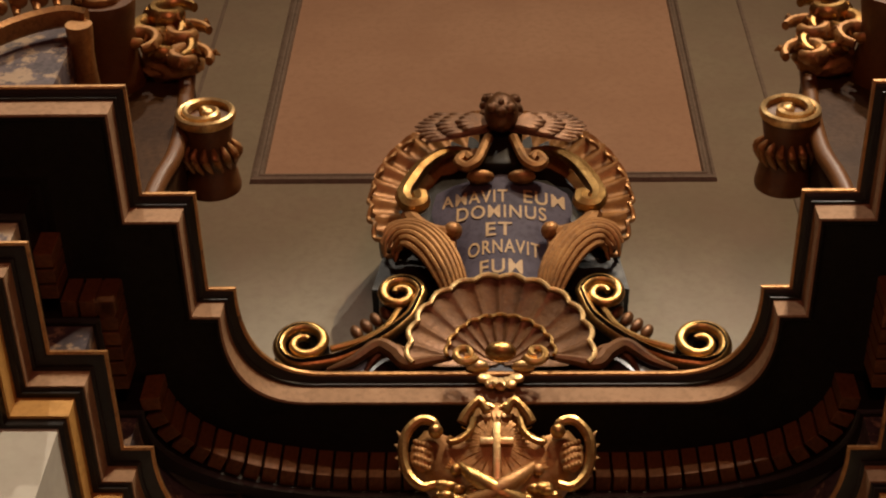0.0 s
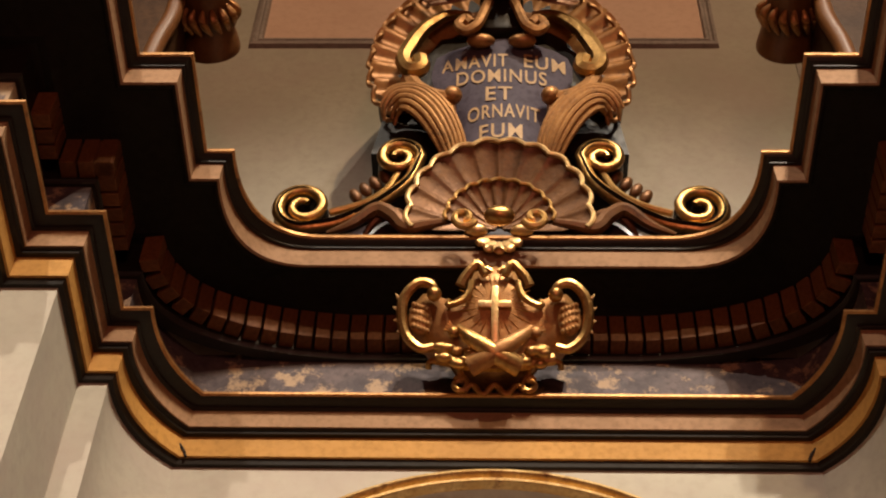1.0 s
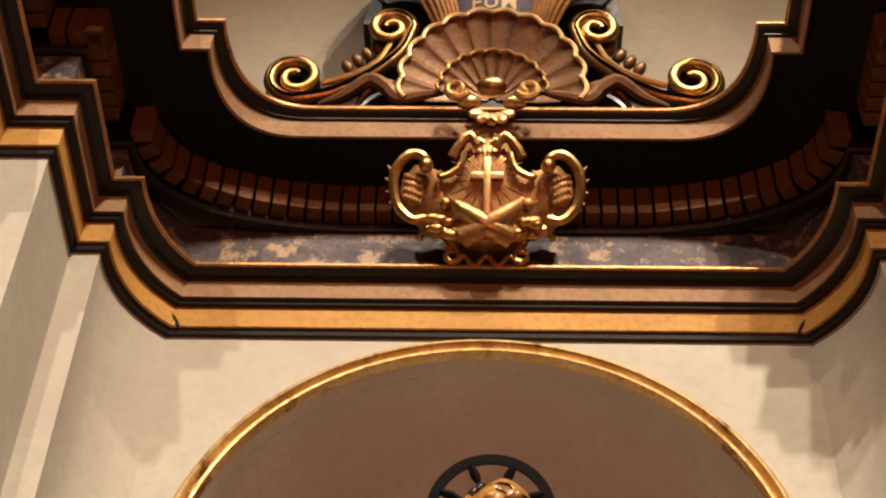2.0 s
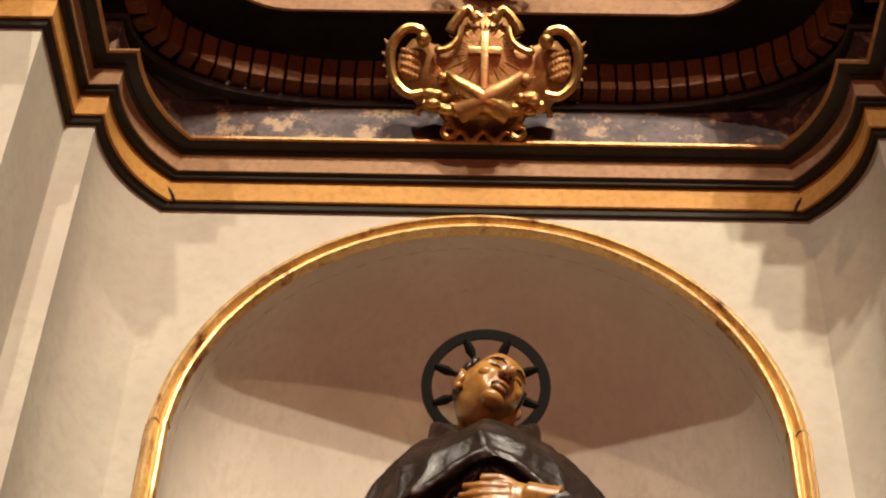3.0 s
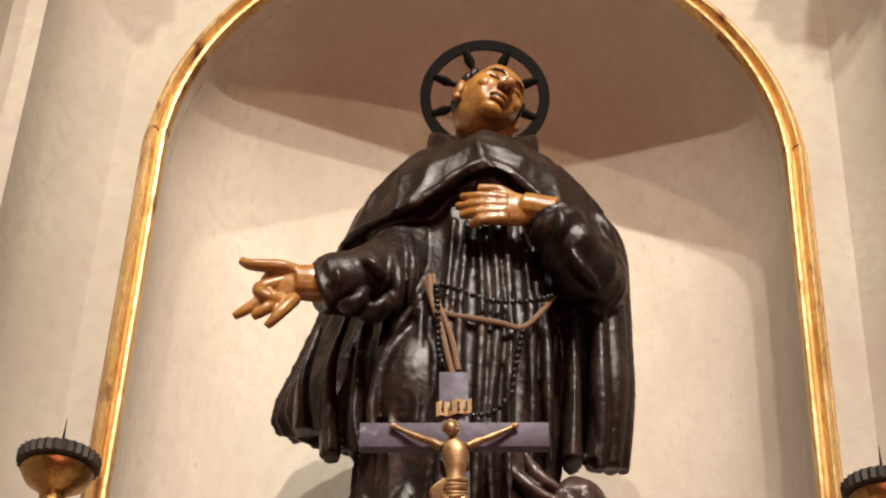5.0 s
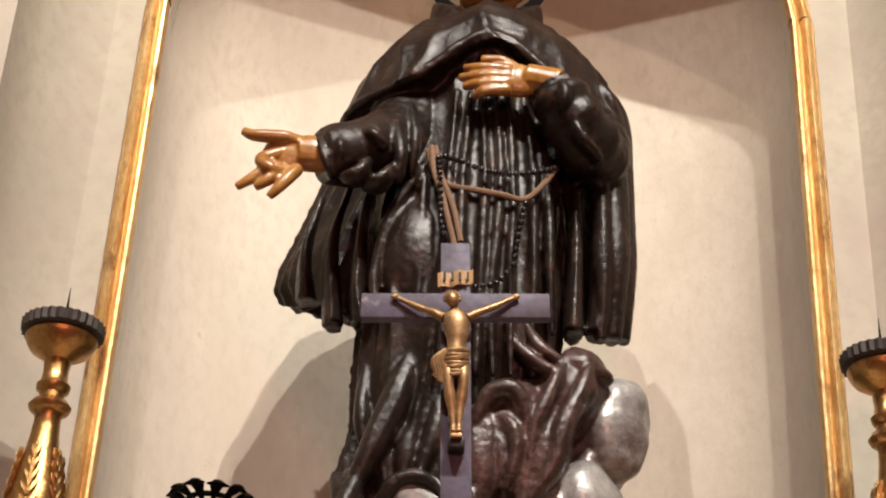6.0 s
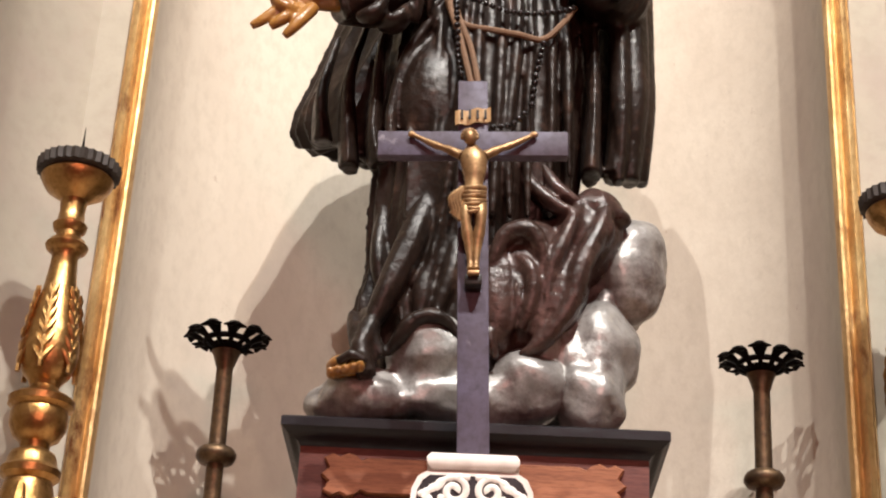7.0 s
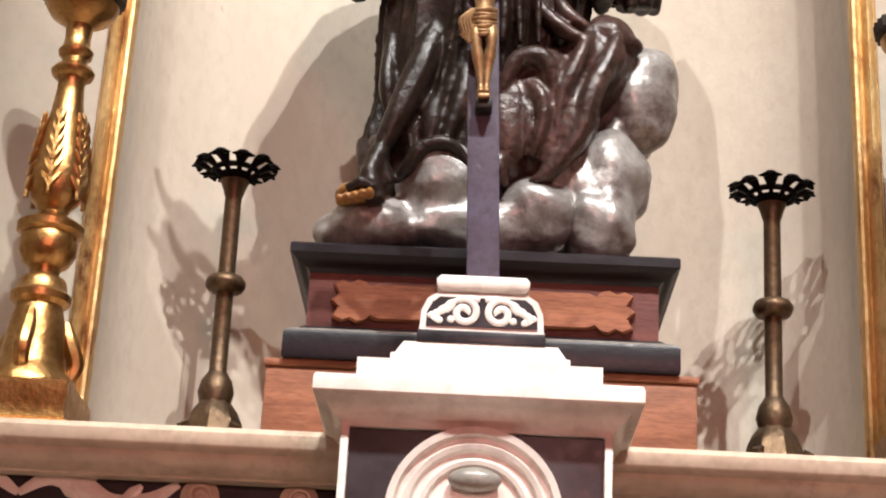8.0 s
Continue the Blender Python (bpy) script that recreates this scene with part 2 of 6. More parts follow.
def plan(d, arc=10, reach=5.0, start=None):
    """The line of the wall's face, moved d towards the room."""
    y = WALL_Y - d
    bx = 1.003 - d
    ax = float(np.interp(d, (0.0, 0.025, 0.10, 0.20, 0.265), (0.868, 0.85, 0.80, 0.58, 0.50)))
    ax = start or ax
    drop = 0.04 if start else float(np.interp(d, (0.10, 0.20), (0.12, 0.0)))
    ay, by = y, y - 0.30
    cx, cy = bx + 0.006, y - drop
    half = []
    for i in range(arc + 1):
        t = i / arc
        half.append(((1 - t) ** 2 * ax + 2 * t * (1 - t) * cx + t * t * bx, (1 - t) ** 2 * ay + 2 * t * (1 - t) * cy + t * t * by))
    half += [(bx + 0.078, by), (bx + 0.084, by - 0.312), (bx + 0.23, by - 0.312), (bx + 0.236, by - 0.64), (reach, by - 0.64)]
    return [(-x, yy) for x, yy in reversed(half)] + half


def band(bm, profile, arc=10, reach=5.0, start=None):
    """A moulding swept along the plan; profile: (d, z)."""
    rings = [[(x, y, z) for x, y in plan(d, arc, reach, start)] for d, z in profile]
    return loft(bm, rings, closed=False)


def wall_piece(bm, pts, z0, z1):
    rings = [[(x, y, z) for x, y in pts] for z in (z0, z1)]
    return loft(bm, rings, closed=False)


# lower wall, with the arched niche opening in its middle
NX, NW, SPRING, NDEPTH = -0.007, 0.735, 4.125, 0.46
bm = bmesh.new()
p = plan(0.0)
left = [q for q in p if q[0] < -0.86]
right = [q for q in p if q[0] > 0.86]
edge = [(-NW, 0.0), (-NW, SPRING)] + [(-NW * math.cos(a), SPRING + NW * math.sin(a)) for a in (math.pi * k / 48 for k in range(1, 48))] + [(NW, SPRING), (NW, 0.0)]
wall_piece(bm, left, 0.0, 5.60)
wall_piece(bm, right, 0.0, 5.60)
lx, rx = left[-1][0], right[0][0]
# the flat middle: quads from the arch edge outwards and upwards
inner = [bm.verts.new((NX + x, WALL_Y, z)) for x, z in edge]
outer = []
for x, z in edge:
    if z <= SPRING:
        outer.append((lx if x < 0 else rx, z))
    else:
        k = math.atan2(z - SPRING, x)
        s = min(abs(rx / math.cos(k)) if abs(math.cos(k)) > 1e-6 else 99, (5.60 - SPRING) / math.sin(k))
        outer.append((s * math.cos(k), SPRING + s * math.sin(k)))
outer = [bm.verts.new((x, WALL_Y, z)) for x, z in outer]
for i in range(len(edge) - 1):
    bm.faces.new((inner[i], inner[i + 1], outer[i + 1], outer[i]))
k0 = bm.verts.new((lx, WALL_Y, 5.60))
k1 = bm.verts.new((rx, WALL_Y, 5.60))
tl = [v for v in outer if v.co.x < -0.1 and abs(v.co.z - 5.60) < 1e-4]
sl = [v for v in outer if abs(v.co.x - lx) < 1e-4]
if tl and sl:
    bm.faces.new((max(sl, key=lambda v: v.co.z), k0, min(tl, key=lambda v: v.co.x)))
tr = [v for v in outer if v.co.x > 0.1 and abs(v.co.z - 5.60) < 1e-4]
sr = [v for v in outer if abs(v.co.x - rx) < 1e-4]
if tr and sr:
    bm.faces.new((max(sr, key=lambda v: v.co.z), k1, max(tr, key=lambda v: v.co.x)))
solid("wall_north", bm, PLASTER, "greige plaster altar wall with curved recess and pilaster strips", "wall", kind="structure", smooth=True, sharp=25)

# niche: half-elliptical recess with a quarter dome
bm = bmesh.new()
segs = 48


def niche_ring(z):
    return [(-NW * math.cos(a), WALL_Y + 0.05 + NDEPTH * math.sin(a), z) for a in (math.pi * k / segs for k in range(segs + 1))]


reveal = [[(x, WALL_Y, z) for x, z in edge], [(x, WALL_Y + 0.05, z) for x, z in edge]]
rows = [niche_ring(SPRING * k / 6) for k in range(7)]
loft(bm, rows, closed=False)
loft(bm, reveal, closed=False)
solid("niche", bm, NICHE, "cream plaster niche behind the statue, lightly stained", "niche", kind="structure", sharp=60).location.x = NX
bm = bmesh.new()
rows = []
for j in range(17):
    e = math.pi / 2 * j / 16
    rows.append([(-NW * math.cos(a) * math.cos(e), WALL_Y + 0.05 + NDEPTH * math.sin(a) * math.cos(e), SPRING + NW * math.sin(e)) for a in (math.pi * k / segs for k in range(segs + 1))])
loft(bm, rows, closed=False)
solid("niche_vault", bm, NICHE, "cream plaster half dome of the niche", "niche", kind="structure", sharp=60).location.x = NX

# upper wall with painted panel
UP_Y = 3.235
bm = bmesh.new()
box(bm, -5.0, 5.0, UP_Y, UP_Y + 0.2, 5.55, 12.6)
solid("wall_upper", bm, PLASTER, "dim plaster wall above the cornice", "wall", kind="structure", smooth=False)

# entablature
ent = thing("entablature", None, "stepped altar entablature with painted fasciae, marble frieze and dentils", "cornice", kind="structure")
bm = bmesh.new()
band(bm, [(-0.02, 4.932), (0.012, 4.934), (0.018, 4.952)])
part("drip", bm, DARK, ent)
bm = bmesh.new()
band(bm, [(0.000, 4.952), (0.025, 4.952), (0.025, 5.026)])
part("lower_fascia", bm, OCHRE, ent, "ochre painted lower fascia")
bm = bmesh.new()
band(bm, [(0.025, 5.026), (0.038, 5.027), (0.040, 5.032), (0.034, 5.035), (0.044, 5.037), (0.047, 5.041)])
part("bead_moulding", bm, DARK, ent)
bm = bmesh.new()
band(bm, [(0.044, 5.041), (0.050, 5.042), (0.052, 5.102)])
part("upper_fascia", bm, PINK, ent, "rose painted upper fascia")
bm = bmesh.new()
band(bm, [(0.052, 5.102), (0.060, 5.104), (0.062, 5.109), (0.058, 5.111), (0.070, 5.114), (0.082, 5.118), (0.089, 5.123)])
part("cyma", bm, DARK, ent)
bm = bmesh.new()
band(bm, [(0.089, 5.122), (0.096, 5.124), (0.097, 5.131), (0.090, 5.134)])
part("gilt_lip", bm, GILT_DULL, ent, "worn gilt lip of the architrave")
bm = bmesh.new()
band(bm, [(0.090, 5.134), (0.002, 5.138), (0.0, 5.40)])
part("frieze", bm, MARBLE, ent, "mottled violet and tan marble frieze")
bm = bmesh.new()
band(bm, [(-0.02, 5.370), (0.010, 5.371), (0.013, 5.379), (0.018, 5.383), (0.018, 5.388), (0.010, 5.392), (0.010, 5.52), (0.05, 5.52)], 16, 5.0, 0.42)
part("bed_moulding", bm, DARK, ent)
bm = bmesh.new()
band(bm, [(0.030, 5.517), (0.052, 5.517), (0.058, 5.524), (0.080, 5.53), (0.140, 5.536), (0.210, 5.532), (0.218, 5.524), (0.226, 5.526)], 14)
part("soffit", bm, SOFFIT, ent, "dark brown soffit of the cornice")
bm = bmesh.new()
band(bm, [(0.226, 5.526), (0.232, 5.528), (0.235, 5.596)], 14)
part("corona", bm, PINK, ent, "rose painted corona")
bm = bmesh.new()
band(bm, [(0.235, 5.596), (0.243, 5.597), (0.244, 5.601), (0.240, 5.603), (0.248, 5.606), (0.256, 5.611), (0.260, 5.616)], 14)
part("crown_moulding", bm, DARK, ent)
bm = bmesh.new()
band(bm, [(0.260, 5.616), (0.266, 5.618), (0.267, 5.627), (0.260, 5.638)], 14)
part("crown_lip", bm, GILT_DULL, ent, "worn gilt lip of the cornice")
bm = bmesh.new()
band(bm, [(0.260, 5.638), (-0.3, 5.64)], 14)
part("ledge", bm, DARK, ent)

for s in (-1, 1):
    bm = bmesh.new()
    x = s * 0.852
    pth = smoothpath([(x + s * 0.004, WALL_Y - 0.024, 5.027), (x + s * 0.012, WALL_Y - 0.026, 5.009), (x - s * 0.002, WALL_Y - 0.026, 4.986), (x - s * 0.012, WALL_Y - 0.026, 4.968), (x - s * 0.018, WALL_Y - 0.025, 4.950)], 5)
    tube(bm, pth, [0.0025 + 0.003 * abs(math.sin(i * 1.3)) for i in range(len(pth))], 6)
    part("crack", bm, DARK, ent, "dark open crack in the joint")

# niche frame: jambs and arch of gilt moulding
frm = thing("niche_frame", None, "carved gilt frame moulding round the arched niche", "frame", kind="structure")
frm.location.x = NX
PROFILE = [(0.0, 0.0), (0.0, 0.026), (0.003, 0.032), (0.009, 0.034), (0.015, 0.030), (0.017, 0.019), (0.023, 0.017), (0.027, 0.031), (0.034, 0.038), (0.043, 0.036), (0.049, 0.030), (0.051, 0.018), (0.054, 0.020), (0.058, 0.015), (0.060, 0.0)]


def frame_ring(x, z, ox, oz):
    return [(x + ox * q * 0.94, WALL_Y - h, z + oz * q * 0.94) for q, h in PROFILE]


for side in (-1, 1):
    bm = bmesh.new()
    loft(bm, [frame_ring(side * NW, z, side, 0) for z in (1.9, 2.6, 3.3, SPRING + 0.06)], closed=False)
    part("jamb", bm, FRAME_GILT, frm)
bm = bmesh.new()
n = 64
a0 = 0.06 / NW
loft(bm, [frame_ring(NW * math.cos(a), SPRING + NW * math.sin(a), math.cos(a), math.sin(a)) for a in (a0 + (math.pi - 2 * a0) * k / n for k in range(n + 1))], closed=False)
part("arch", bm, FRAME_GILT, frm)

# the rest of the chapel: plain walls, floor and ceiling
bm = bmesh.new()
box(bm, -5, 5, -7, 4.5, -0.2, 0.0)
solid("floor", bm, FLOOR_STONE, "dim stone chapel floor", "floor", kind="structure", smooth=False)
bm = bmesh.new()
box(bm, -5, 5, -7, 4.5, 12.6, 12.8)
solid("ceiling", bm, PLASTER, "dim plaster chapel ceiling", "ceiling", kind="structure", smooth=False)
for nm, q in (("wall_west", (-5.2, -5, -7, 4.5)), ("wall_east", (5, 5.2, -7, 4.5)), ("wall_south", (-5, 5, -7.2, -7)), ("wall_back", (-5, 5, 4.4, 4.5))):
    bm = bmesh.new()
    box(bm, *q, 0, 12.6)
    solid(nm, bm, ROOM_PAINT, "plain plaster chapel wall", "wall", kind="structure", smooth=False)

# ---- dentils under the cornice, each a piece ----
def dentil_row():
    """Middles and turns of the dentils along the plan at their front."""
    line = [Vector((x, y, 0)) for x, y in plan(0.060, 24, 5.0, 0.42)]
    lens = [0.0]
    for a, b in zip(line, line[1:]):
        lens.append(lens[-1] + (b - a).length)
    mid = lens[-1] / 2
    pitch = 0.0500
    k = int(1.75 / pitch)
    out = []
    for i in range(-k, k + 1):
        s = mid + i * pitch
        for j in range(len(line) - 1):
            if lens[j] <= s <= lens[j + 1]:
                t = (s - lens[j]) / (lens[j + 1] - lens[j])
                tangent = (line[j + 1] - line[j]).normalized()
                if lens[j + 1] - lens[j] < 0.06 or min(s - lens[j], lens[j + 1] - s) > 0.02 or abs(i) < 12:
                    out.append((line[j].lerp(line[j + 1], t), math.atan2(tangent.y, tangent.x)))
                break
    return out


bm = bmesh.new()
box(bm, -0.0212, 0.0212, 0.0, 0.055, 5.402, 5.515, 0.003)
dentil_mesh = finish("dentil", bm, DENTIL, False)
for place, turn in dentil_row():
    ob = new("dentil", dentil_mesh)
    ob.parent = ent
    ob.matrix_world = Matrix.Translation(place) @ Matrix.Rotation(turn, 4, "Z")

# ---- painted panel on the upper wall ----
pan = thing("wall_panel", None, "faded rose painted wall panel with grey moulded border", "panel", kind="structure")
PX0, PX1, PZ = -0.93, 0.83, 7.20
bm = bmesh.new()
box(bm, PX0 + 0.05, PX1 - 0.05, UP_Y - 0.004, UP_Y + 0.01, PZ + 0.05, 10.9)
part("field", bm, PANEL_PAINT, pan, smooth=False)
PROF = [(0.0, 0.0), (0.004, 0.018), (0.016, 0.024), (0.022, 0.014), (0.030, 0.012), (0.036, 0.020), (0.046, 0.018), (0.052, 0.004)]


def moulding(pts_out, pts_in):
    bm = bmesh.new()
    (ax, az), (bx, bz) = pts_out
    (cx, cz), (dx, dz) = pts_in
    rings = []
    for q, h in PROF:
        t = q / 0.052
        rings.append([(ax + (cx - ax) * t, UP_Y - h, az + (cz - az) * t), (bx + (dx - bx) * t, UP_Y - h, bz + (dz - bz) * t)])
    return loft(bm, rings, closed=False)


part("border", moulding(((PX0, PZ), (PX1, PZ)), ((PX0 + 0.052, PZ + 0.052), (PX1 - 0.052, PZ + 0.052))), PANEL_TRIM, pan)
part("border", moulding(((PX0, 10.9), (PX0, PZ)), ((PX0 + 0.052, 10.9), (PX0 + 0.052, PZ + 0.052))), PANEL_TRIM, pan)
part("border", moulding(((PX1, PZ), (PX1, 10.9)), ((PX1 - 0.052, PZ + 0.052), (PX1 - 0.052, 10.9))), PANEL_TRIM, pan)
bm = bmesh.new()
box(bm, -1.236, -1.22, UP_Y - 0.006, UP_Y + 0.01, 5.7, 10.9, 0.003)
box(bm, 1.095, 1.111, UP_Y - 0.006, UP_Y + 0.01, 5.7, 10.9, 0.003)
solid("trim", bm, PANEL_TRIM, "thin raised plaster line on the upper wall", "trim", kind="structure")


# ---- inscription cartouche standing on the cornice ----
car = thing("cartouche", pose(0, 3.05, 5.757, 12) @ Matrix.Diagonal((1.026, 1.026, 1.026, 1)), "carved gilt rococo cartouche with lettered slate tablet on the cornice", "cartouche")


def local(pts, n=0.0):
    """(u, v) or (u, v, n) to the thing's own axes: n towards the room."""
    return [Vector((q[0], -(q[2] if len(q) > 2 else n), q[1])) for q in pts]


def fan(bm, cx, cz, r0, r1, a0, a1, flutes, depth0, depth1, wave, n_r=8, scallop=0.03, thick=0.02, per=8):
    """A fluted shell sector; angles in degrees. Front surface and a back at thick behind."""
    na = flutes * per
    front, back = [], []
    for j in range(n_r + 1):
        t = j / n_r
        ring, rb = [], []
        for i in range(na + 1):
            s = i / na
            a = radians(a0 + (a1 - a0) * s)
            ph = math.cos(2 * math.pi * flutes * s)
            r = r0 + (r1 - r0) * t
            rr = r * (1 + scallop * t * abs(math.sin(math.pi * flutes * s)))
            dep = depth0 + (depth1 - depth0) * t ** 1.5 + wave * t * ph
            ring.append((cx + rr * math.cos(a), -dep, cz + rr * math.sin(a)))
            rb.append((cx + rr * math.cos(a), -dep + thick, cz + rr * math.sin(a)))
        front.append(ring)
        back.append(rb)
    loft(bm, front + back[::-1], closed=False)
    return front[-1]


# fluted backing with deep dark sides
bm = bmesh.new()
rim = fan(bm, 0.013, 0.735, 0.20, 0.405, -38, 218, 22, 0.03, 0.075, 0.010, 6, 0.035)
part("fluted_back", bm, BROWN_GILT, car, "fluted orange-gilt shell border")
bm = bmesh.new()
tube(bm, rim, 0.008, 6)
part("rim", bm, GILT_DULL, car)
bm = bmesh.new()
out = [(0.013 + 0.40 * math.cos(a), 0.735 + 0.40 * math.sin(a)) for a in (radians(-30 + 240 * k / 40) for k in range(41))]
out = [(0.40, 0.30)] + out + [(-0.38, 0.30)]
loft(bm, [[(x, y, z) for x, z in out] for y in (-0.045, 0.02, 0.16)])
part("body", bm, DARK, car, "dark painted sides of the block")

# slate tablet, bulging, with lettering
ROWS_T = [(0.385, -0.105, 0.150), (0.45, -0.108, 0.152), (0.52, -0.115, 0.158), (0.575, -0.13, 0.172), (0.615, -0.165, 0.205), (0.66, -0.195, 0.228), (0.71, -0.205, 0.238), (0.755, -0.20, 0.238), (0.80, -0.19, 0.225), (0.83, -0.15, 0.19), (0.845, -0.09, 0.13)]


def tablet_n(u, v):
    i = max(0, min(len(ROWS_T) - 2, sum(r[0] <= v for r in ROWS_T) - 1))
    a, b = ROWS_T[i], ROWS_T[i + 1]
    t = min(1, max(0, (v - a[0]) / (b[0] - a[0])))
    l, r = a[1] + (b[1] - a[1]) * t, a[2] + (b[2] - a[2]) * t
    q = (2 * u - l - r) / (r - l)
    return 0.062 + 0.045 * (1 - min(1, q * q))


bm = bmesh.new()
rings = []
for v, l, r in ROWS_T:
    rings.append([(l + (r - l) * k / 24, -tablet_n(l + (r - l) * k / 24, v), v) for k in range(25)])
loft(bm, rings, closed=False)
part("tablet", bm, BLUE_SLATE, car, "blue-grey slate tablet")


def lettering(text, u0, u1, v0, v1):
    cu = bpy.data.curves.new("text", "FONT")
    cu.body, cu.size, cu.extrude, cu.offset, cu.space_character = text, 1.0, 0.0, 0.012, 1.12
    tmp = new("text", cu)
    me = bpy.data.meshes.new_from_object(tmp.evaluated_get(bpy.context.evaluated_depsgraph_get()))
    bpy.data.objects.remove(tmp)
    bm = bmesh.new()
    bm.from_mesh(me)
    bpy.data.meshes.remove(me)
    xs = [v.co.x for v in bm.verts]
    ys = [v.co.y for v in bm.verts]
    x0, x1, y0, y1 = min(xs), max(xs), min(ys), max(ys)
    bmesh.ops.subdivide_edges(bm, edges=[e for e in bm.edges if e.calc_length() > 0.15], cuts=2)
    for v in bm.verts:
        u = u0 + (v.co.x - x0) / (x1 - x0) * (u1 - u0)
        w = v0 + (v.co.y - y0) / (y1 - y0) * (v1 - v0)
        v.co = (u, -tablet_n(u, w) - 0.003, w)
    return part("lettering", bm, LETTER, car, "faded gold capital letters", smooth=False)


for text, u0, u1, v0, v1 in (("AMAVIT", -0.172, 0.035, 0.722, 0.780), ("EUM", 0.085, 0.215, 0.718, 0.778), ("DOMINUS", -0.125, 0.155, 0.654, 0.712), ("ET", -0.034, 0.048, 0.582, 0.640), ("ORNAVIT", -0.088, 0.132, 0.494, 0.552), ("EUM", -0.052, 0.078, 0.414, 0.474)):
    lettering(text, u0, u1, v0, v1)

# recess and frame scrolls round the tablet
bm = bmesh.new()
loft(bm, [local([(u, v) for u, v in ((-0.27, 0.70), (-0.25, 0.80), (-0.20, 0.90), (-0.11, 0.97), (0.013, 0.99), (0.14, 0.97), (0.23, 0.90), (0.28, 0.80), (0.30, 0.70))], 0.062), local([(u, v) for u, v in ((-0.21, 0.68), (-0.19, 0.79), (-0.16, 0.83), (-0.09, 0.845), (0.013, 0.85), (0.13, 0.845), (0.20, 0.83), (0.23, 0.79), (0.25, 0.68))], 0.03)], closed=False)
part("recess", bm, BROWN_GILT, car)
for s in (-1, 1):
    c = 0.015
    bm = bmesh.new()
    path = smoothpath(local([(c + s * 0.10, 1.0, 0.10), (c + s * 0.17, 0.985, 0.11), (c + s * 0.24, 0.92, 0.115), (c + s * 0.285, 0.83, 0.12), (c + s * 0.305, 0.76, 0.125), (c + s * 0.285, 0.715, 0.125), (c + s * 0.25, 0.725, 0.125), (c + s * 0.255, 0.765, 0.125)]), 6)
    tube(bm, path, [0.012 + 0.016 * min(1, i / 16) for i in range(len(path))], 8)
    part("scroll", bm, GILT, car)
    bm = bmesh.new()
    path = smoothpath(local([(c + s * 0.285, 0.69, 0.10), (c + s * 0.27, 0.645, 0.11), (c + s * 0.22, 0.60, 0.115), (c + s * 0.165, 0.585, 0.12), (c + s * 0.14, 0.60, 0.12)]), 6)
    tube(bm, path, [0.03 - 0.0005 * i for i in range(len(path))], 8)
    ball(bm, (c + s * 0.15, -0.12, 0.592), 0.030)
    path = smoothpath(local([(c + s * 0.16, 0.575, 0.10), (c + s * 0.155, 0.49, 0.10), (c + s * 0.135, 0.40, 0.09)]), 5)
    tube(bm, path, [0.022 - 0.0005 * i for i in range(len(path))], 8)
    part("side_scroll", bm, GILT_DULL, car)
    # acanthus leaf curling outwards
    bm = bmesh.new()
    spine = smoothpath([(0.135, 0, 0.36), (0.160, 0, 0.44), (0.205, 0, 0.525), (0.262, 0, 0.580), (0.318, 0, 0.588), (0.352, 0, 0.555), (0.356, 0, 0.515)], 5)
    m = len(spine) - 1
    for k in range(7):
        lane = (k - 3) / 3
        end = m - (0, 1, 3, 0, 4, 7, 9)[k]
        pth = []
        for q in range(end + 1):
            t = q / m
            along = (spine[min(q + 1, m)] - spine[max(q - 1, 0)]).normalized()
            side = Vector((-along.z, 0, along.x))
            wide = 0.052 * (0.25 + 0.75 * math.sin(math.pi * min(1.0, 0.15 + 0.7 * t)))
            p = spine[q] + side * lane * wide
            pth.append(Vector((c + s * p.x, -(0.080 + 0.075 * math.sin(math.pi * min(1.0, 0.1 + 0.8 * t)) - 0.018 * lane * lane), p.z)))
        tube(bm, pth, [0.003 + 0.0078 * math.sin(math.pi * (0.12 + 0.80 * q / end)) for q in range(end + 1)], 8)
    part("acanthus_leaf", bm, GILT_DULL, car, "gilt acanthus leaf")
    # console volutes under the cherub
    bm = bmesh.new()
    path = smoothpath(local([(c + s * 0.04, 1.05, 0.16), (c + s * 0.055, 0.99, 0.17), (c + s * 0.075, 0.93, 0.17), (c + s * 0.11, 0.905, 0.165), (c + s * 0.135, 0.935, 0.16), (c + s * 0.115, 0.965, 0.16), (c + s * 0.095, 0.945, 0.16)]), 6)
    tube(bm, path, 0.017, 8)
    part("console_volute", bm, GILT_DULL, car)
    bm = bmesh.new()
    ball(bm, (c + s * 0.065, -0.13, 0.855), (0.045, 0.025, 0.022))
    part("drop", bm, GILT_DULL, car)
    # wing feathers
    bm = bmesh.new()
    ball(bm, (c + s * 0.11, -0.15, 1.105), (0.10, 0.014, 0.04), 16, 10)
    wing = part("wing", bm, SHELL_GILT, car, "dull bronzed feathered wing")
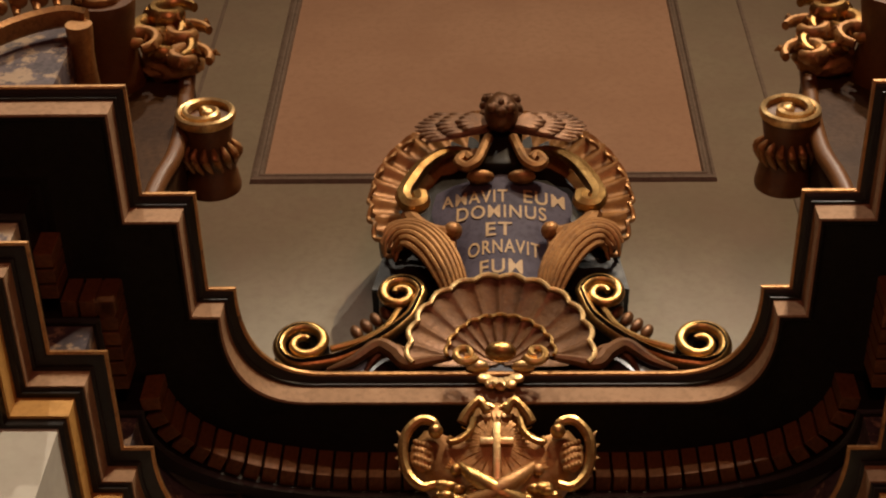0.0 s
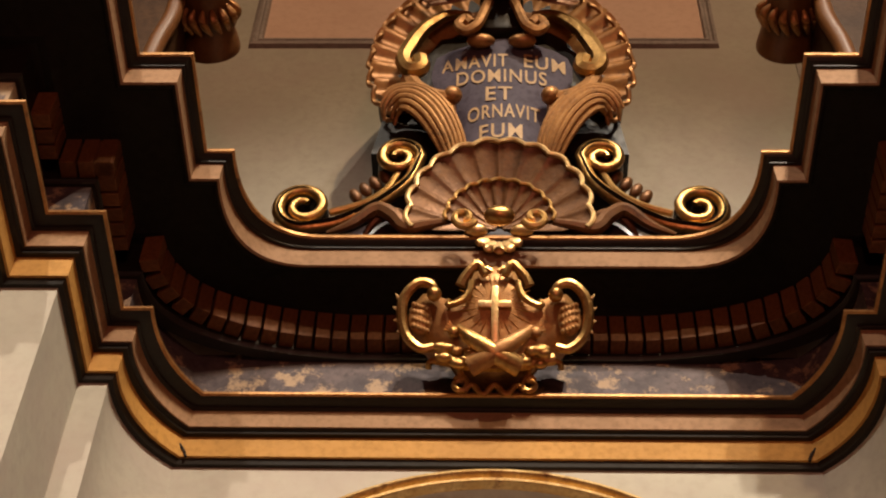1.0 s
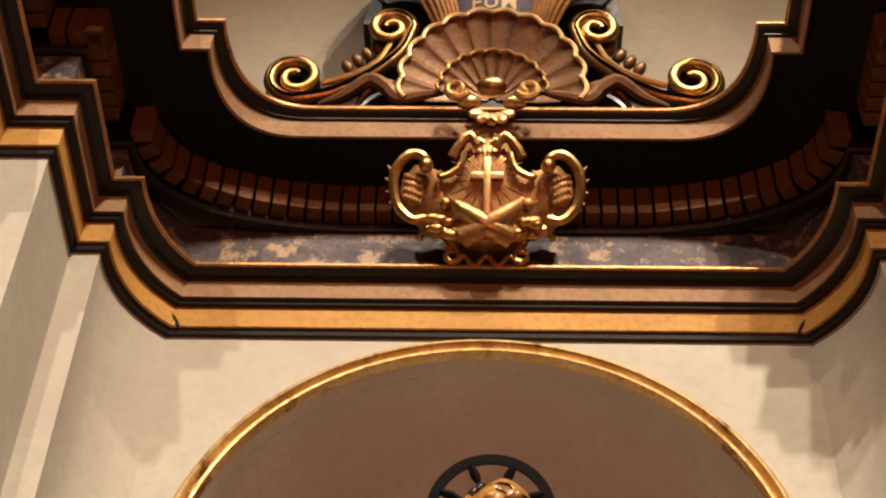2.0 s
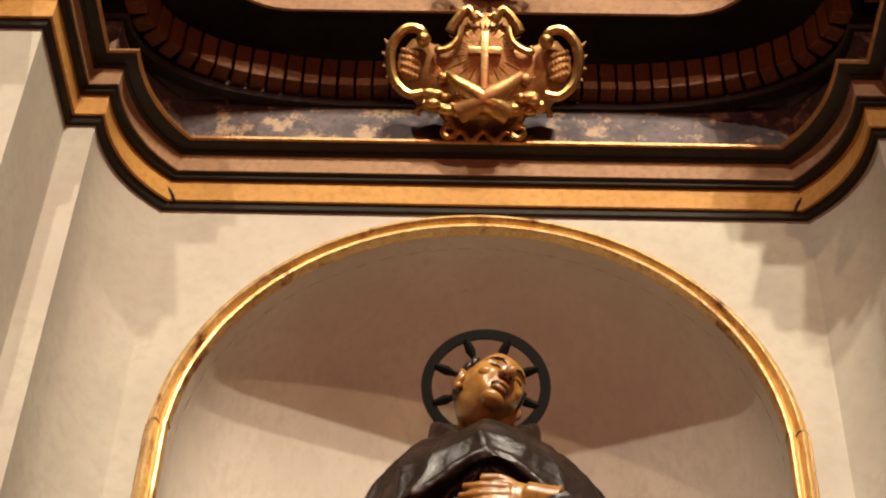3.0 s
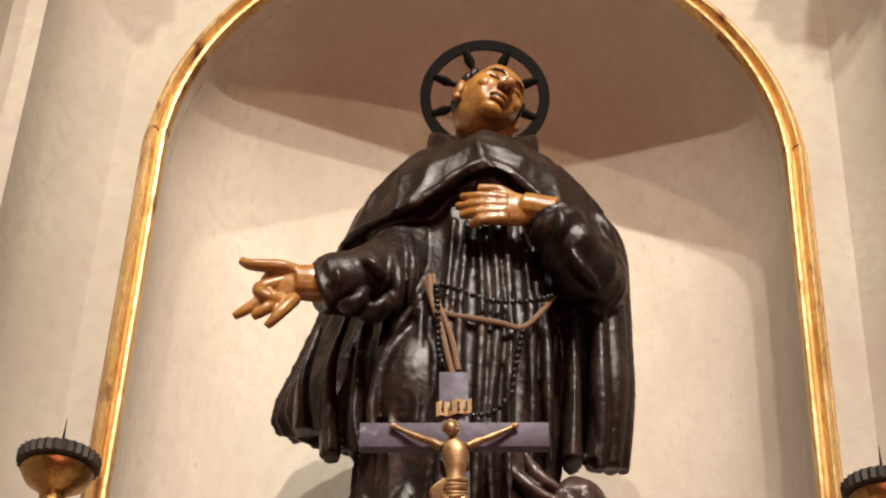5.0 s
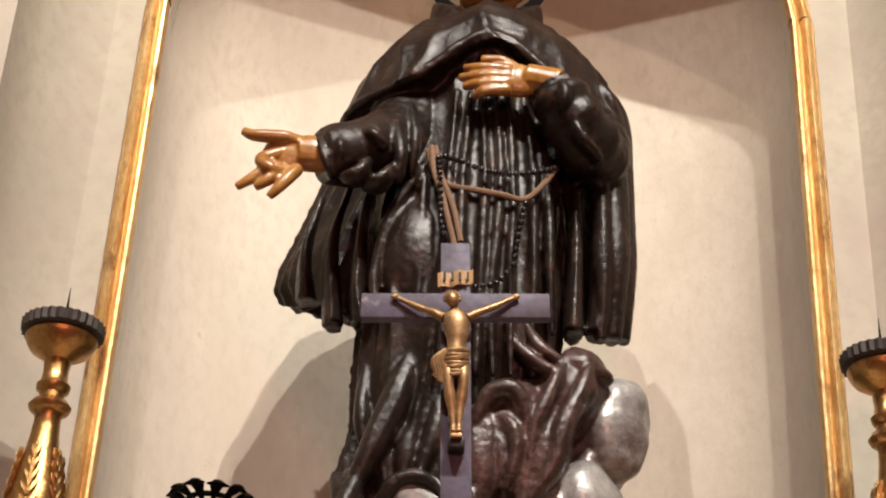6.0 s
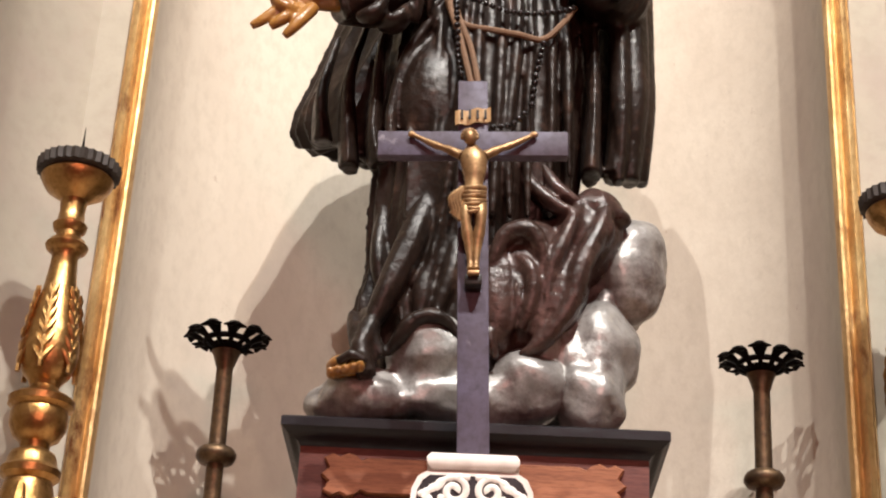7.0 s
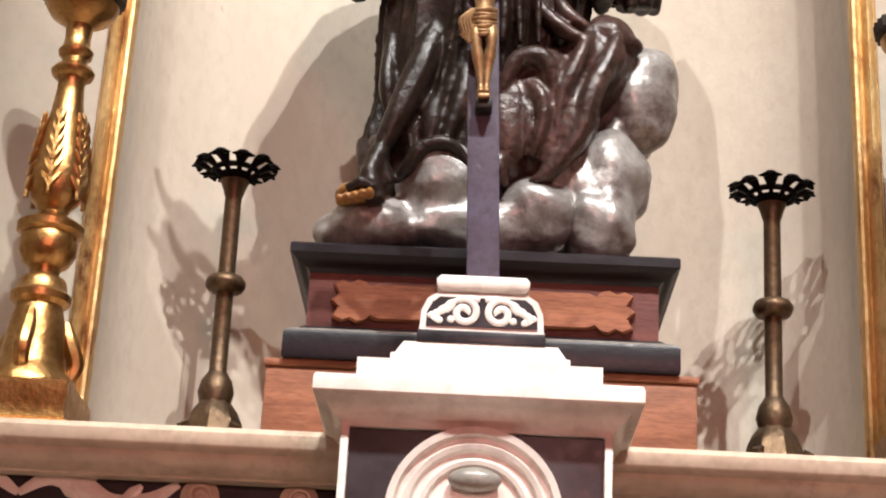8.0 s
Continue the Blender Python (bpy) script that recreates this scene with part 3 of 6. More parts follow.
    for row, (r0, r1, nf) in enumerate(((0.05, 0.235, 9), (0.05, 0.165, 7), (0.04, 0.11, 5))):
        for k in range(nf):
            a = radians(-20 + 44 * k / (nf - 1))
            ln = r1 * (1.0 - 0.35 * abs(k / (nf - 1) - 0.45))
            p0 = Vector((c + s * r0 * math.cos(a), -0.155 - 0.012 * row, 1.10 + r0 * math.sin(a)))
            p1 = Vector((c + s * (r0 + ln) * math.cos(a), -0.15 - 0.012 * row, 1.10 + (r0 + ln) * math.sin(a) * 0.75))
            bm = bmesh.new()
            tube(bm, [p0.lerp(p1, q) for q in (0, 0.3, 0.7, 0.93, 1.0)], [0.010, 0.014, 0.015, 0.010, 0.002], 6, 0.5)
            part("feather", bm, SHELL_GILT, wing)
bm = bmesh.new()
box(bm, -0.055, 0.085, -0.14, -0.03, 0.86, 1.06, 0.012)
part("console", bm, DARK, car)
bm = bmesh.new()
ball(bm, (0.017, -0.20, 1.165), (0.056, 0.058, 0.075), 20, 14)
for k in range(22):
    a = 2.4 * k
    ball(bm, (0.017 + 0.052 * math.cos(a), -0.175 + 0.045 * math.sin(a), 1.205 + 0.03 * math.sin(k * 1.7)), 0.021, 8, 6)
ball(bm, (0.017, -0.252, 1.155), (0.012, 0.014, 0.016), 8, 6)
ball(bm, (-0.01, -0.24, 1.14), (0.022, 0.02, 0.024), 8, 6)
ball(bm, (0.044, -0.24, 1.14), (0.022, 0.02, 0.024), 8, 6)
ball(bm, (0.017, -0.243, 1.115), (0.02, 0.02, 0.016), 8, 6)
part("cherub_head", bm, SHELL_GILT, car, "dark bronzed cherub head, plain")

# great shell with a small one inside
def bowl(cx, cz, r, squeeze, a0, a1, flutes, d0, d1, thick, per=12, n_r=12):
    """A hollow scallop: wide channels between narrow ribs, lobed rim; gives the rim's line."""
    na = flutes * per
    front, back = [], []
    for j in range(n_r + 1):
        t = 0.08 + 0.92 * j / n_r
        ring, rb = [], []
        for i in range(na + 1):
            ph = (i / per) % 1.0
            gap = min(ph, 1 - ph)
            a = radians(a0 + (a1 - a0) * i / na)
            rr = r * t * (1 + 0.055 * t ** 3 * math.sin(math.pi * ph))
            dep = d0 + (d1 - d0) * t ** 2 + 0.012 * t * (1.15 - t) * math.exp(-(gap / 0.13) ** 2)
            p = (cx + squeeze * rr * math.cos(a), -dep, cz + rr * math.sin(a))
            ring.append(p)
            rb.append((p[0], p[1] + thick, p[2]))
        front.append(ring)
        back.append(rb)
    bm = bmesh.new()
    loft(bm, front + back[::-1], closed=False)
    return bm, front[-1]


bm, rim = bowl(0.008, 0.088, 0.272, 0.94, -14, 194, 12, 0.055, 0.125, 0.016)
part("shell", bm, SHELL_GILT, car, "brown-gilt scallop shell")
bm = bmesh.new()
tube(bm, [(x, y - 0.004, z) for x, y, z in rim], 0.0085, 8)
part("shell_rim", bm, GILT_EDGE, car, "bright worn gilt edge")
bm, rim = bowl(0.008, 0.060, 0.150, 1.0, 0, 180, 11, 0.120, 0.160, 0.012, 10, 8)
part("inner_shell", bm, SHELL_GILT, car)
bm = bmesh.new()
tube(bm, [(x, y - 0.003, z) for x, y, z in rim], 0.006, 8)
part("inner_shell_rim", bm, GILT, car)
bm = bmesh.new()
ball(bm, (0.008, -0.21, 0.075), (0.045, 0.03, 0.03), 16, 10)
for s in (-1, 1):
    pth = [Vector((0.008 + s * 0.10, -0.19, 0.085)) + q for q in spiral(0, 0, 0.035, 0.010, radians(200 if s > 0 else -20), s * 1.2, 24)]
    tube(bm, pth, 0.011, 8)
part("hinge_knob", bm, GILT, car, "bright gilt knob and curls")
# palmette hanging over the cornice lip
bm = bmesh.new()
for k in range(5):
    a = radians(-90 + (k - 2) * 27)
    p0, p1 = Vector((0.008, -0.10, 0.025)), Vector((0.008 + 0.078 * math.cos(a), -0.135, 0.02 + 0.085 * math.sin(a)))
    tube(bm, [p0.lerp(p1, q) for q in (0, 0.35, 0.75, 0.95, 1)], [0.008, 0.014, 0.019, 0.012, 0.002], 8, 0.6)
for s in (-1, 1):
    ball(bm, (0.008 + s * 0.065, -0.13, 0.024), (0.034, 0.022, 0.020), 12, 8)
part("palmette", bm, GILT_EDGE, car, "bright gilt palmette")

# long S scrolls at both sides
for s in (-1, 1):
    c = 0.012
    low = spiral(c + s * 0.575, 0.125, 0.085, 0.018, radians(-90), s * 1.6, 44)
    if s < 0:
        up = spiral(c + s * 0.305, 0.325, 0.066, 0.016, 0.0, 1.45, 40)
    else:
        up = spiral(c + s * 0.305, 0.325, 0.066, 0.016, math.pi, -1.45, 40)
    up_start, low_start = up[0], low[0]
    midline = smoothpath([low_start, (c + s * 0.47, 0, 0.065), (c + s * 0.36, 0, 0.135), (c + s * 0.275, 0, 0.225), up_start], 7)
    path = [q for q in reversed(low)] + midline[1:-1] + up
    m = len(path)
    w = [0.010 + 0.011 * math.sin(math.pi * i / (m - 1)) for i in range(m)]
    bm = bmesh.new()
    tube(bm, [q + Vector((0, -0.07, 0)) for q in path], w, 10, 0.9)
    part("volute", bm, GILT, car, "gilt edge of the S-shaped volute")
    bm = bmesh.new()
    tube(bm, [q + Vector((0, -0.015, 0)) for q in path], [q * 0.9 for q in w], 8, 4.5)
    part("volute_body", bm, DARK, car)
    bm = bmesh.new()
    inner = smoothpath([(c + s * 0.50, -0.06, 0.10), (c + s * 0.41, -0.06, 0.135), (c + s * 0.34, -0.06, 0.19), (c + s * 0.30, -0.06, 0.27)], 6)
    tube(bm, inner, 0.011, 8)
    part("inner_band", bm, GILT, car)
    bm = bmesh.new()
    for k in range(6):
        q = Vector((c + s * (0.43 - 0.028 * k), -0.03, 0.165 + 0.026 * k))
        ball(bm, q, (0.018, 0.018, 0.030), 10, 8, Matrix.Rotation(s * 0.5, 3, "Y"))
    part("leaf_crest", bm, SHELL_GILT, car)
    # foliage along the foot
    bm = bmesh.new()
    path = smoothpath([(c + s * 0.50, -0.09, 0.025), (c + s * 0.43, -0.10, 0.05), (c + s * 0.36, -0.11, 0.10), (c + s * 0.31, -0.11, 0.075), (c + s * 0.27, -0.11, 0.03), (c + s * 0.20, -0.12, 0.035), (c + s * 0.10, -0.13, 0.05)], 7)
    m = len(path)
    tube(bm, path, [0.006 + 0.018 * math.sin(math.pi * i / (m - 1)) for i in range(m)], 8)
    path = smoothpath([(c + s * 0.40, -0.07, 0.02), (c + s * 0.36, -0.08, 0.085), (c + s * 0.31, -0.08, 0.11), (c + s * 0.26, -0.08, 0.08), (c + s * 0.25, -0.08, 0.04)], 7)
    m = len(path)
    tube(bm, path, [0.005 + 0.014 * math.sin(math.pi * i / (m - 1)) for i in range(m)], 8)
    part("foot_foliage", bm, SHELL_GILT, car)
bm = bmesh.new()
box(bm, -0.55, 0.57, -0.05, 0.10, -0.115, 0.03, 0.01)
part("plinth", bm, PURPLE_MARBLE, car, "dark violet-grey plinth")


# the carving stands proud of its block, so each part hangs a little lower
for ob in car.children:
    if ob.name.split(".")[0] not in ("body", "plinth"):
        co = [v.co for v in ob.data.vertices]
        out = -sum(q.y for q in co) / len(co)
        mid = sum(q.z for q in co) / len(co)
        out = {"volute": 0.07, "volute_body": 0.07, "shell": 0.10, "shell_rim": 0.10, "inner_shell": 0.145, "inner_shell_rim": 0.145}.get(ob.name.split(".")[0], out)
        mid = {"shell": 0.22, "shell_rim": 0.22, "inner_shell": 0.11, "inner_shell_rim": 0.11}.get(ob.name.split(".")[0], mid)
        ob.location.z = -out * (0.88 + 0.25 * mid)

# ---- small gilt emblem on the frieze ----
emb = thing("emblem", pose(-0.004, 3.125, 5.150, 26) @ Matrix.Diagonal((0.96, 1, 0.98, 1)), "gilt carved coat-of-arms shield with cross on the frieze", "emblem")
bm = bmesh.new()
outline = [(0, 0.03), (0.09, 0.04), (0.13, 0.10), (0.19, 0.12), (0.235, 0.18), (0.25, 0.25), (0.21, 0.30), (0.15, 0.26), (0.09, 0.30), (0.06, 0.37), (0.0, 0.39)]
outline = outline + [(-x, z) for x, z in reversed(outline[1:-1])]
loft(bm, [[(x * k, -n, 0.2 + (z - 0.2) * k) for x, z in outline] for k, n in ((1.0, -0.06), (1.0, 0.01), (0.9, 0.03), (0.6, 0.045), (0.2, 0.05))])
part("shield", bm, GILT_DULL, emb, "brown-gilt shield", sharp=60)
bm = bmesh.new()
ball(bm, (0, -0.046, 0.265), (0.085, 0.008, 0.085), 20, 12)
glory = part("glory", bm, GILT_DULL, emb, "disc of carved rays")
for k in range(40):
    a = 2 * math.pi * k / 40
    r1 = 0.095 + 0.02 * (k % 2)
    p0, p1 = Vector((0.02 * math.cos(a), -0.052, 0.265 + 0.02 * math.sin(a))), Vector((r1 * math.cos(a), -0.047, 0.265 + r1 * math.sin(a)))
    bm = bmesh.new()
    tube(bm, [p0, p0.lerp(p1, 0.5), p1], [0.002, 0.0032, 0.001], 4)
    part("ray", bm, GILT, glory)
bm = bmesh.new()
box(bm, -0.011, 0.011, -0.075, -0.045, 0.15, 0.325, 0.003)
box(bm, -0.048, 0.048, -0.074, -0.046, 0.258, 0.279, 0.003)
part("cross", bm, GILT_EDGE, emb, "bright gilt Latin cross")
for s in (-1, 1):
    bm = bmesh.new()
    path = smoothpath(local([(s * 0.172, 0.30, 0.06), (s * 0.185, 0.33, 0.065), (s * 0.225, 0.335, 0.065), (s * 0.262, 0.295, 0.06), (s * 0.270, 0.24, 0.055), (s * 0.255, 0.18, 0.05), (s * 0.215, 0.14, 0.05), (s * 0.175, 0.145, 0.05)]), 6)
    tube(bm, path, [0.016 - 0.006 * abs(i / (len(path) - 1) - 0.5) for i in range(len(path))], 8)
    ball(bm, (s * 0.176, -0.068, 0.300), 0.022)
    part("c_scroll", bm, GILT, emb)
    bm = bmesh.new()
    for k in range(4):
        a = radians(35 - 30 * k)
        b = Vector((s * 0.262, -0.04, 0.27 - 0.022 * k))
        e = b + Vector((s * 0.034 * math.cos(a), -0.01, 0.04 * math.sin(a) + 0.01))
        tube(bm, [b, b.lerp(e, 0.5), e], [0.006, 0.009, 0.001], 6)
    part("leaf", bm, GILT_EDGE, emb)
    bm = bmesh.new()
    path = smoothpath(local([(s * 0.008, 0.375, 0.06), (s * 0.028, 0.385, 0.06), (s * 0.03, 0.365, 0.06), (s * 0.05, 0.40, 0.06), (s * 0.085, 0.365, 0.055), (s * 0.10, 0.335, 0.05)]), 5)
    tube(bm, path, [0.008 + 0.009 * i / (len(path) - 1) for i in range(len(path))], 8)
    path = smoothpath(local([(s * 0.066, 0.345, 0.06), (s * 0.078, 0.30, 0.065), (s * 0.105, 0.275, 0.065), (s * 0.135, 0.27, 0.06), (s * 0.13, 0.285, 0.06)]), 5)
    tube(bm, path, 0.010, 8)
    part("crest_scroll", bm, GILT, emb)
    bm = bmesh.new()
    path = smoothpath(local([(s * 0.19, 0.088, 0.04), (s * 0.185, 0.105, 0.05), (s * 0.14, 0.115, 0.055), (s * 0.105, 0.085, 0.055), (s * 0.09, 0.05, 0.055)]), 5)
    path += [Vector((s * 0.10, -0.055, 0.036)) + q for q in spiral(0, 0, 0.026, 0.008, radians(120 if s < 0 else 60), -s * -1.3, 24)]
    tube(bm, path, 0.009, 8)
    part("foot_scroll", bm, GILT, emb)
    # crossed relief arms, plain, over a bank of cloud
    bm = bmesh.new()
    path = local([(s * 0.07, 0.085, 0.06), (0, 0.115, 0.085), (-s * 0.07, 0.165, 0.08), (-s * 0.105, 0.205, 0.06)])
    tube(bm, smoothpath(path, 4), [0.032, 0.032, 0.031, 0.030, 0.029, 0.028, 0.026, 0.024, 0.022, 0.019, 0.016, 0.013, 0.011], 10, 0.8)
    for k in range(4):
        b = Vector((-s * 0.118, -0.06, 0.192))
        tube(bm, [b, b + Vector((-s * (0.014 + 0.005 * k), -0.006, 0.03 - 0.009 * k))], [0.007, 0.004], 6)
    ball(bm, (-s * 0.118, -0.06, 0.19), (0.018, 0.013, 0.018), 10, 8)
    part("relief_arm", bm, GILT if s > 0 else GILT_DULL, emb)
    bm = bmesh.new()
    ball(bm, (s * 0.215, -0.045, 0.225), (0.035, 0.012, 0.05), 14, 10)
    field = part("scale_work", bm, GILT_DULL, emb)
    for k in range(5):
        for j in range(4):
            bm = bmesh.new()
            ball(bm, (s * (0.195 + 0.010 * k), -0.052, 0.185 + 0.022 * j + 0.004 * k), 0.0085, 6, 5)
            part("scale", bm, GILT_DULL, field)
bm = bmesh.new()
rnd = random.Random(4)
for k in range(26):
    x = -0.16 + 0.32 * rnd.random()
    ball(bm, (x, -0.045 - 0.02 * rnd.random(), 0.07 + 0.05 * rnd.random() + 0.14 * abs(x)), (0.02 + 0.012 * rnd.random(), 0.016, 0.015), 10, 7)
tube(bm, [(-0.17, -0.04, 0.11), (-0.08, -0.045, 0.09), (0, -0.045, 0.085), (0.08, -0.045, 0.09), (0.17, -0.04, 0.11)], 0.018, 8)
part("cloud_bank", bm, GILT, emb)
bm = bmesh.new()
path = [Vector((x, -0.055, 0.022 + 0.014 * math.cos(x * 2 * math.pi / 0.065))) for x in np.linspace(-0.085, 0.085, 40)]
tube(bm, path, 0.009, 8)
part("foot_wave", bm, GILT, emb)


for ob in emb.children:
    co = [v.co for v in ob.data.vertices]
    out = -sum(q.y for q in co) / len(co)
    if ob.name.split(".")[0] != "shield":
        ob.location.z = -out * 0.50
    if ob.name.startswith("foot"):
        ob.location.y = 0.025

# ---- broken pediment scrolls on the ledge: rolls that run back from the front ----
def roll(bm, x, z, r, y0, y1, segs=36, flare=0.0):
    """A round roll along y with slightly flared ends."""
    rings = []
    for t, k in ((0, 0.97), (0.03, 1.0), (0.12, 0.97), (0.35, 0.86 - flare), (0.6, 0.90), (0.85, 1.03), (0.95, 1.08), (1.0, 1.06)):
        rings.append([(x + r * k * math.cos(a), y0 + (y1 - y0) * t, z + r * k * math.sin(a)) for a in (2 * math.pi * q / segs for q in range(segs))])
    return loft(bm, rings)


def curl(bm, x, z, r, y, s, turns=1.5, w=0.012):
    tube(bm, [Vector((0, y, 0)) + q for q in spiral(x, z, r, r * 0.18, radians(100), -s * turns, 48)], w, 8, 1.6)
    ball(bm, (x - s * r * 0.10, y - 0.004, z), (r * 0.26, 0.014, r * 0.26), 14, 10)


for s in (-1, 1):
    sc = thing("pediment_scroll", None, "brown painted broken pediment scroll with gilt curls and acanthus", "ornament", "pediment scrolls")
    bm = bmesh.new()
    roll(bm, s * 0.862, 6.105, 0.082, 2.36, 2.60)
    part("end_roll", bm, BROWN_PAINT, sc)
    bm = bmesh.new()
    curl(bm, s * 0.862, 6.105, 0.074, 2.350, s, 1.1, 0.012)
    tube(bm, [(s * 0.862 + 0.080 * math.cos(a), 2.352, 6.105 + 0.080 * math.sin(a)) for a in (2 * math.pi * k / 40 for k in range(41))], 0.011, 8, 1.6)
    part("end_curl", bm, GILT_EDGE, sc, "bright gilt spiral")
    bm = bmesh.new()
    for k in range(9):
        a = radians(-175 + 170 * k / 8) if s > 0 else radians(-5 - 170 * k / 8)
        p0 = Vector((s * 0.862 + 0.070 * math.cos(a), 2.43, 6.105 + 0.070 * math.sin(a)))
        p1 = Vector((s * 0.862 + 0.092 * math.cos(a), 2.46, 6.105 + 0.092 * math.sin(a)))
        p2 = Vector((s * 0.862 + 0.080 * math.cos(a + 0.25), 2.51, 6.105 + 0.080 * math.sin(a + 0.25)))
        pth = smoothpath([p0, p1, p2], 5)
        tube(bm, pth, [0.004 + 0.009 * math.sin(math.pi * i / (len(pth) - 1)) for i in range(len(pth))], 8)
    part("leaf_band", bm, GILT_DULL, sc, "dark gilt leaf band")
    bm = bmesh.new()
    line = [(-0.95, 5.64), (-0.945, 5.80), (-0.925, 5.95), (-0.93, 6.15), (-0.95, 6.35), (-0.97, 6.55), (-1.30, 6.55), (-1.34, 6.2), (-1.34, 5.64)]
    line = [(-s * x, z) for x, z in line]
    loft(bm, [[(x, y + 0.10 * (s * x - 0.92), z) for x, z in line] for y in (2.385, 2.395, 2.70)])
    part("mass", bm, UMBER, sc, "dark umber volute flank", sharp=30)
    bm = bmesh.new()
    tube(bm, smoothpath([(s * 0.965, 2.40, 5.64), (s * 0.955, 2.40, 5.80), (s * 0.935, 2.40, 5.95), (s * 0.94, 2.40, 6.15), (s * 0.96, 2.40, 6.35), (s * 0.98, 2.40, 6.55)], 6), 0.026, 12)
    part("flank_edge", bm, BROWN_PAINT, sc)
    bm = bmesh.new()
    roll(bm, s * 1.20, 6.43, 0.098, 2.12, 2.42)
    part("upper_roll", bm, BROWN_PAINT, sc)
    bm = bmesh.new()
    curl(bm, s * 1.20, 6.43, 0.085, 2.112, s, 1.3, 0.010)
    part("upper_curl", bm, GILT_DULL, sc)
    bm = bmesh.new()
    roll(bm, s * 1.215, 6.16, 0.040, 2.08, 2.34)
    tube(bm, smoothpath([(s * 1.20, 2.085, 6.205), (s * 1.27, 2.08, 6.215), (s * 1.37, 2.08, 6.16), (s * 1.47, 2.08, 6.05)], 6), 0.020, 8, 1.8)
    part("lower_roll", bm, GILT_DULL, sc)
    bm = bmesh.new()
    ball(bm, (s * 1.02, 2.36, 6.47), (0.10, 0.05, 0.09), 20, 14, None, 0.2, 3.0)
    cluster = part("acanthus", bm, GILT_DULL, sc, "worn gilt acanthus cluster")
    for k, (x, z, size, a0) in enumerate(((0.955, 6.40, 0.075, 200), (1.02, 6.44, 0.085, 230), (0.975, 6.52, 0.075, 160), (1.07, 6.52, 0.09, 200), (1.11, 6.43, 0.07, 250), (1.03, 6.60, 0.08, 150))):
        bm = bmesh.new()
        pts = [Vector((0, 2.31 - 0.012 * k, 0)) + q for q in spiral(s * x, z, size, size * 0.22, radians(a0 if s > 0 else 180 - a0), -s * 1.1, 26)]
        m = len(pts) - 1
        tube(bm, pts, [size * (0.10 + 0.22 * math.sin(math.pi * (0.1 + 0.85 * i / m))) for i in range(m + 1)], 10, 1.2)
        for q in range(5):
            c = pts[2 + 4 * q]
            d = (c - Vector((s * x, c.y, z))).normalized() * size * 0.42
            tube(bm, [c - d * 0.2, c + d * 0.6 + Vector((0, -0.012, 0)), c + d], [size * 0.10, size * 0.15, size * 0.03], 8)
        part("curled_leaf", bm, GILT if k % 2 else GILT_DULL, cluster)
    bm = bmesh.new()
    for k in range(6):
        x = 1.26 + 0.055 * k
        ball(bm, (s * x, 2.08 - 0.01 * (k % 2), 6.40 - 0.030 * k), (0.030, 0.028, 0.020), 12, 8)
        tube(bm, smoothpath([(s * x, 2.10, 6.36 - 0.03 * k), (s * (x + 0.02), 2.07, 6.47 - 0.03 * k), (s * (x - 0.01), 2.09, 6.58 - 0.03 * k)], 5), [0.010, 0.014, 0.018, 0.020, 0.022, 0.022, 0.020, 0.018, 0.015, 0.012, 0.008], 8)
    part("bead_row", bm, GILT_DULL, sc)
    bm = bmesh.new()
    box(bm, min(s * 1.24, s * 1.9), max(s * 1.24, s * 1.9), 2.14, 2.7, 5.64, 6.30, 0.01)
    part("block", bm, MARBLE, sc, "mottled grey marble block")


# ---- statue of a friar in a dark habit on silver clouds: one plain mesh ----
def drape(bm, rows, folds, amp, seed=0, segs=96, mat=0, arc=(0, 360), sharpness=0.7, hem=None):
    """A closed robe from rows (z, cx, rx, cy, ry); folds run down it as crisp ridges."""
    rnd = random.Random(seed)
    ridges = [(2 * math.pi * (k + 0.7 * rnd.random()) / folds, 0.45 + 0.75 * rnd.random(), rnd.random() * 6.28, 0.07 + 0.06 * rnd.random()) for k in range(folds)]
    zs = [r[0] for r in rows]
    top, bottom = max(zs), min(zs)
    rings = []
    steps = max(18, len(rows) * 6)
    for i in range(steps + 1):
        t = i / steps
        f = t * (len(rows) - 1)
        k = min(int(f), len(rows) - 2)
        u = f - k
        u = u * u * (3 - 2 * u) * 0.5 + u * 0.5
        a, b = rows[k], rows[k + 1]
        z, cx, rx, cy, ry = [a[q] + (b[q] - a[q]) * u for q in range(5)]
        ring = []
        for j in range(segs):
            an = 2 * math.pi * j / segs
            h = 0.0
            for at, w, ph, width in ridges:
                d = (an - at - 0.10 * math.sin(ph + 5.0 * t) + math.pi) % (2 * math.pi) - math.pi
                h += 1.25 * w * math.exp(-abs(d) / (0.62 * width))
            s = 1 + amp * (h - 0.5) * (0.25 + 0.75 * t)
            zz = z + (hem(an, t) if hem else 0)
            q = Vector((cx + rx * math.cos(an) * s, cy + ry * math.sin(an) * s, zz))
            q += Vector((1, 1, 0)) * 0.006 * noise.noise(q * 9)
            ring.append(q)
        rings.append(ring)
    return loft(bm, rings, mat=mat)


def near(q):
    """Lower and narrower towards the front, as the figure leans to the room."""
    q = Vector(q)
    k = q.y / 3.15
    return Vector((q.x * k, q.y, 1.6 + (q.z - 1.6) * k))


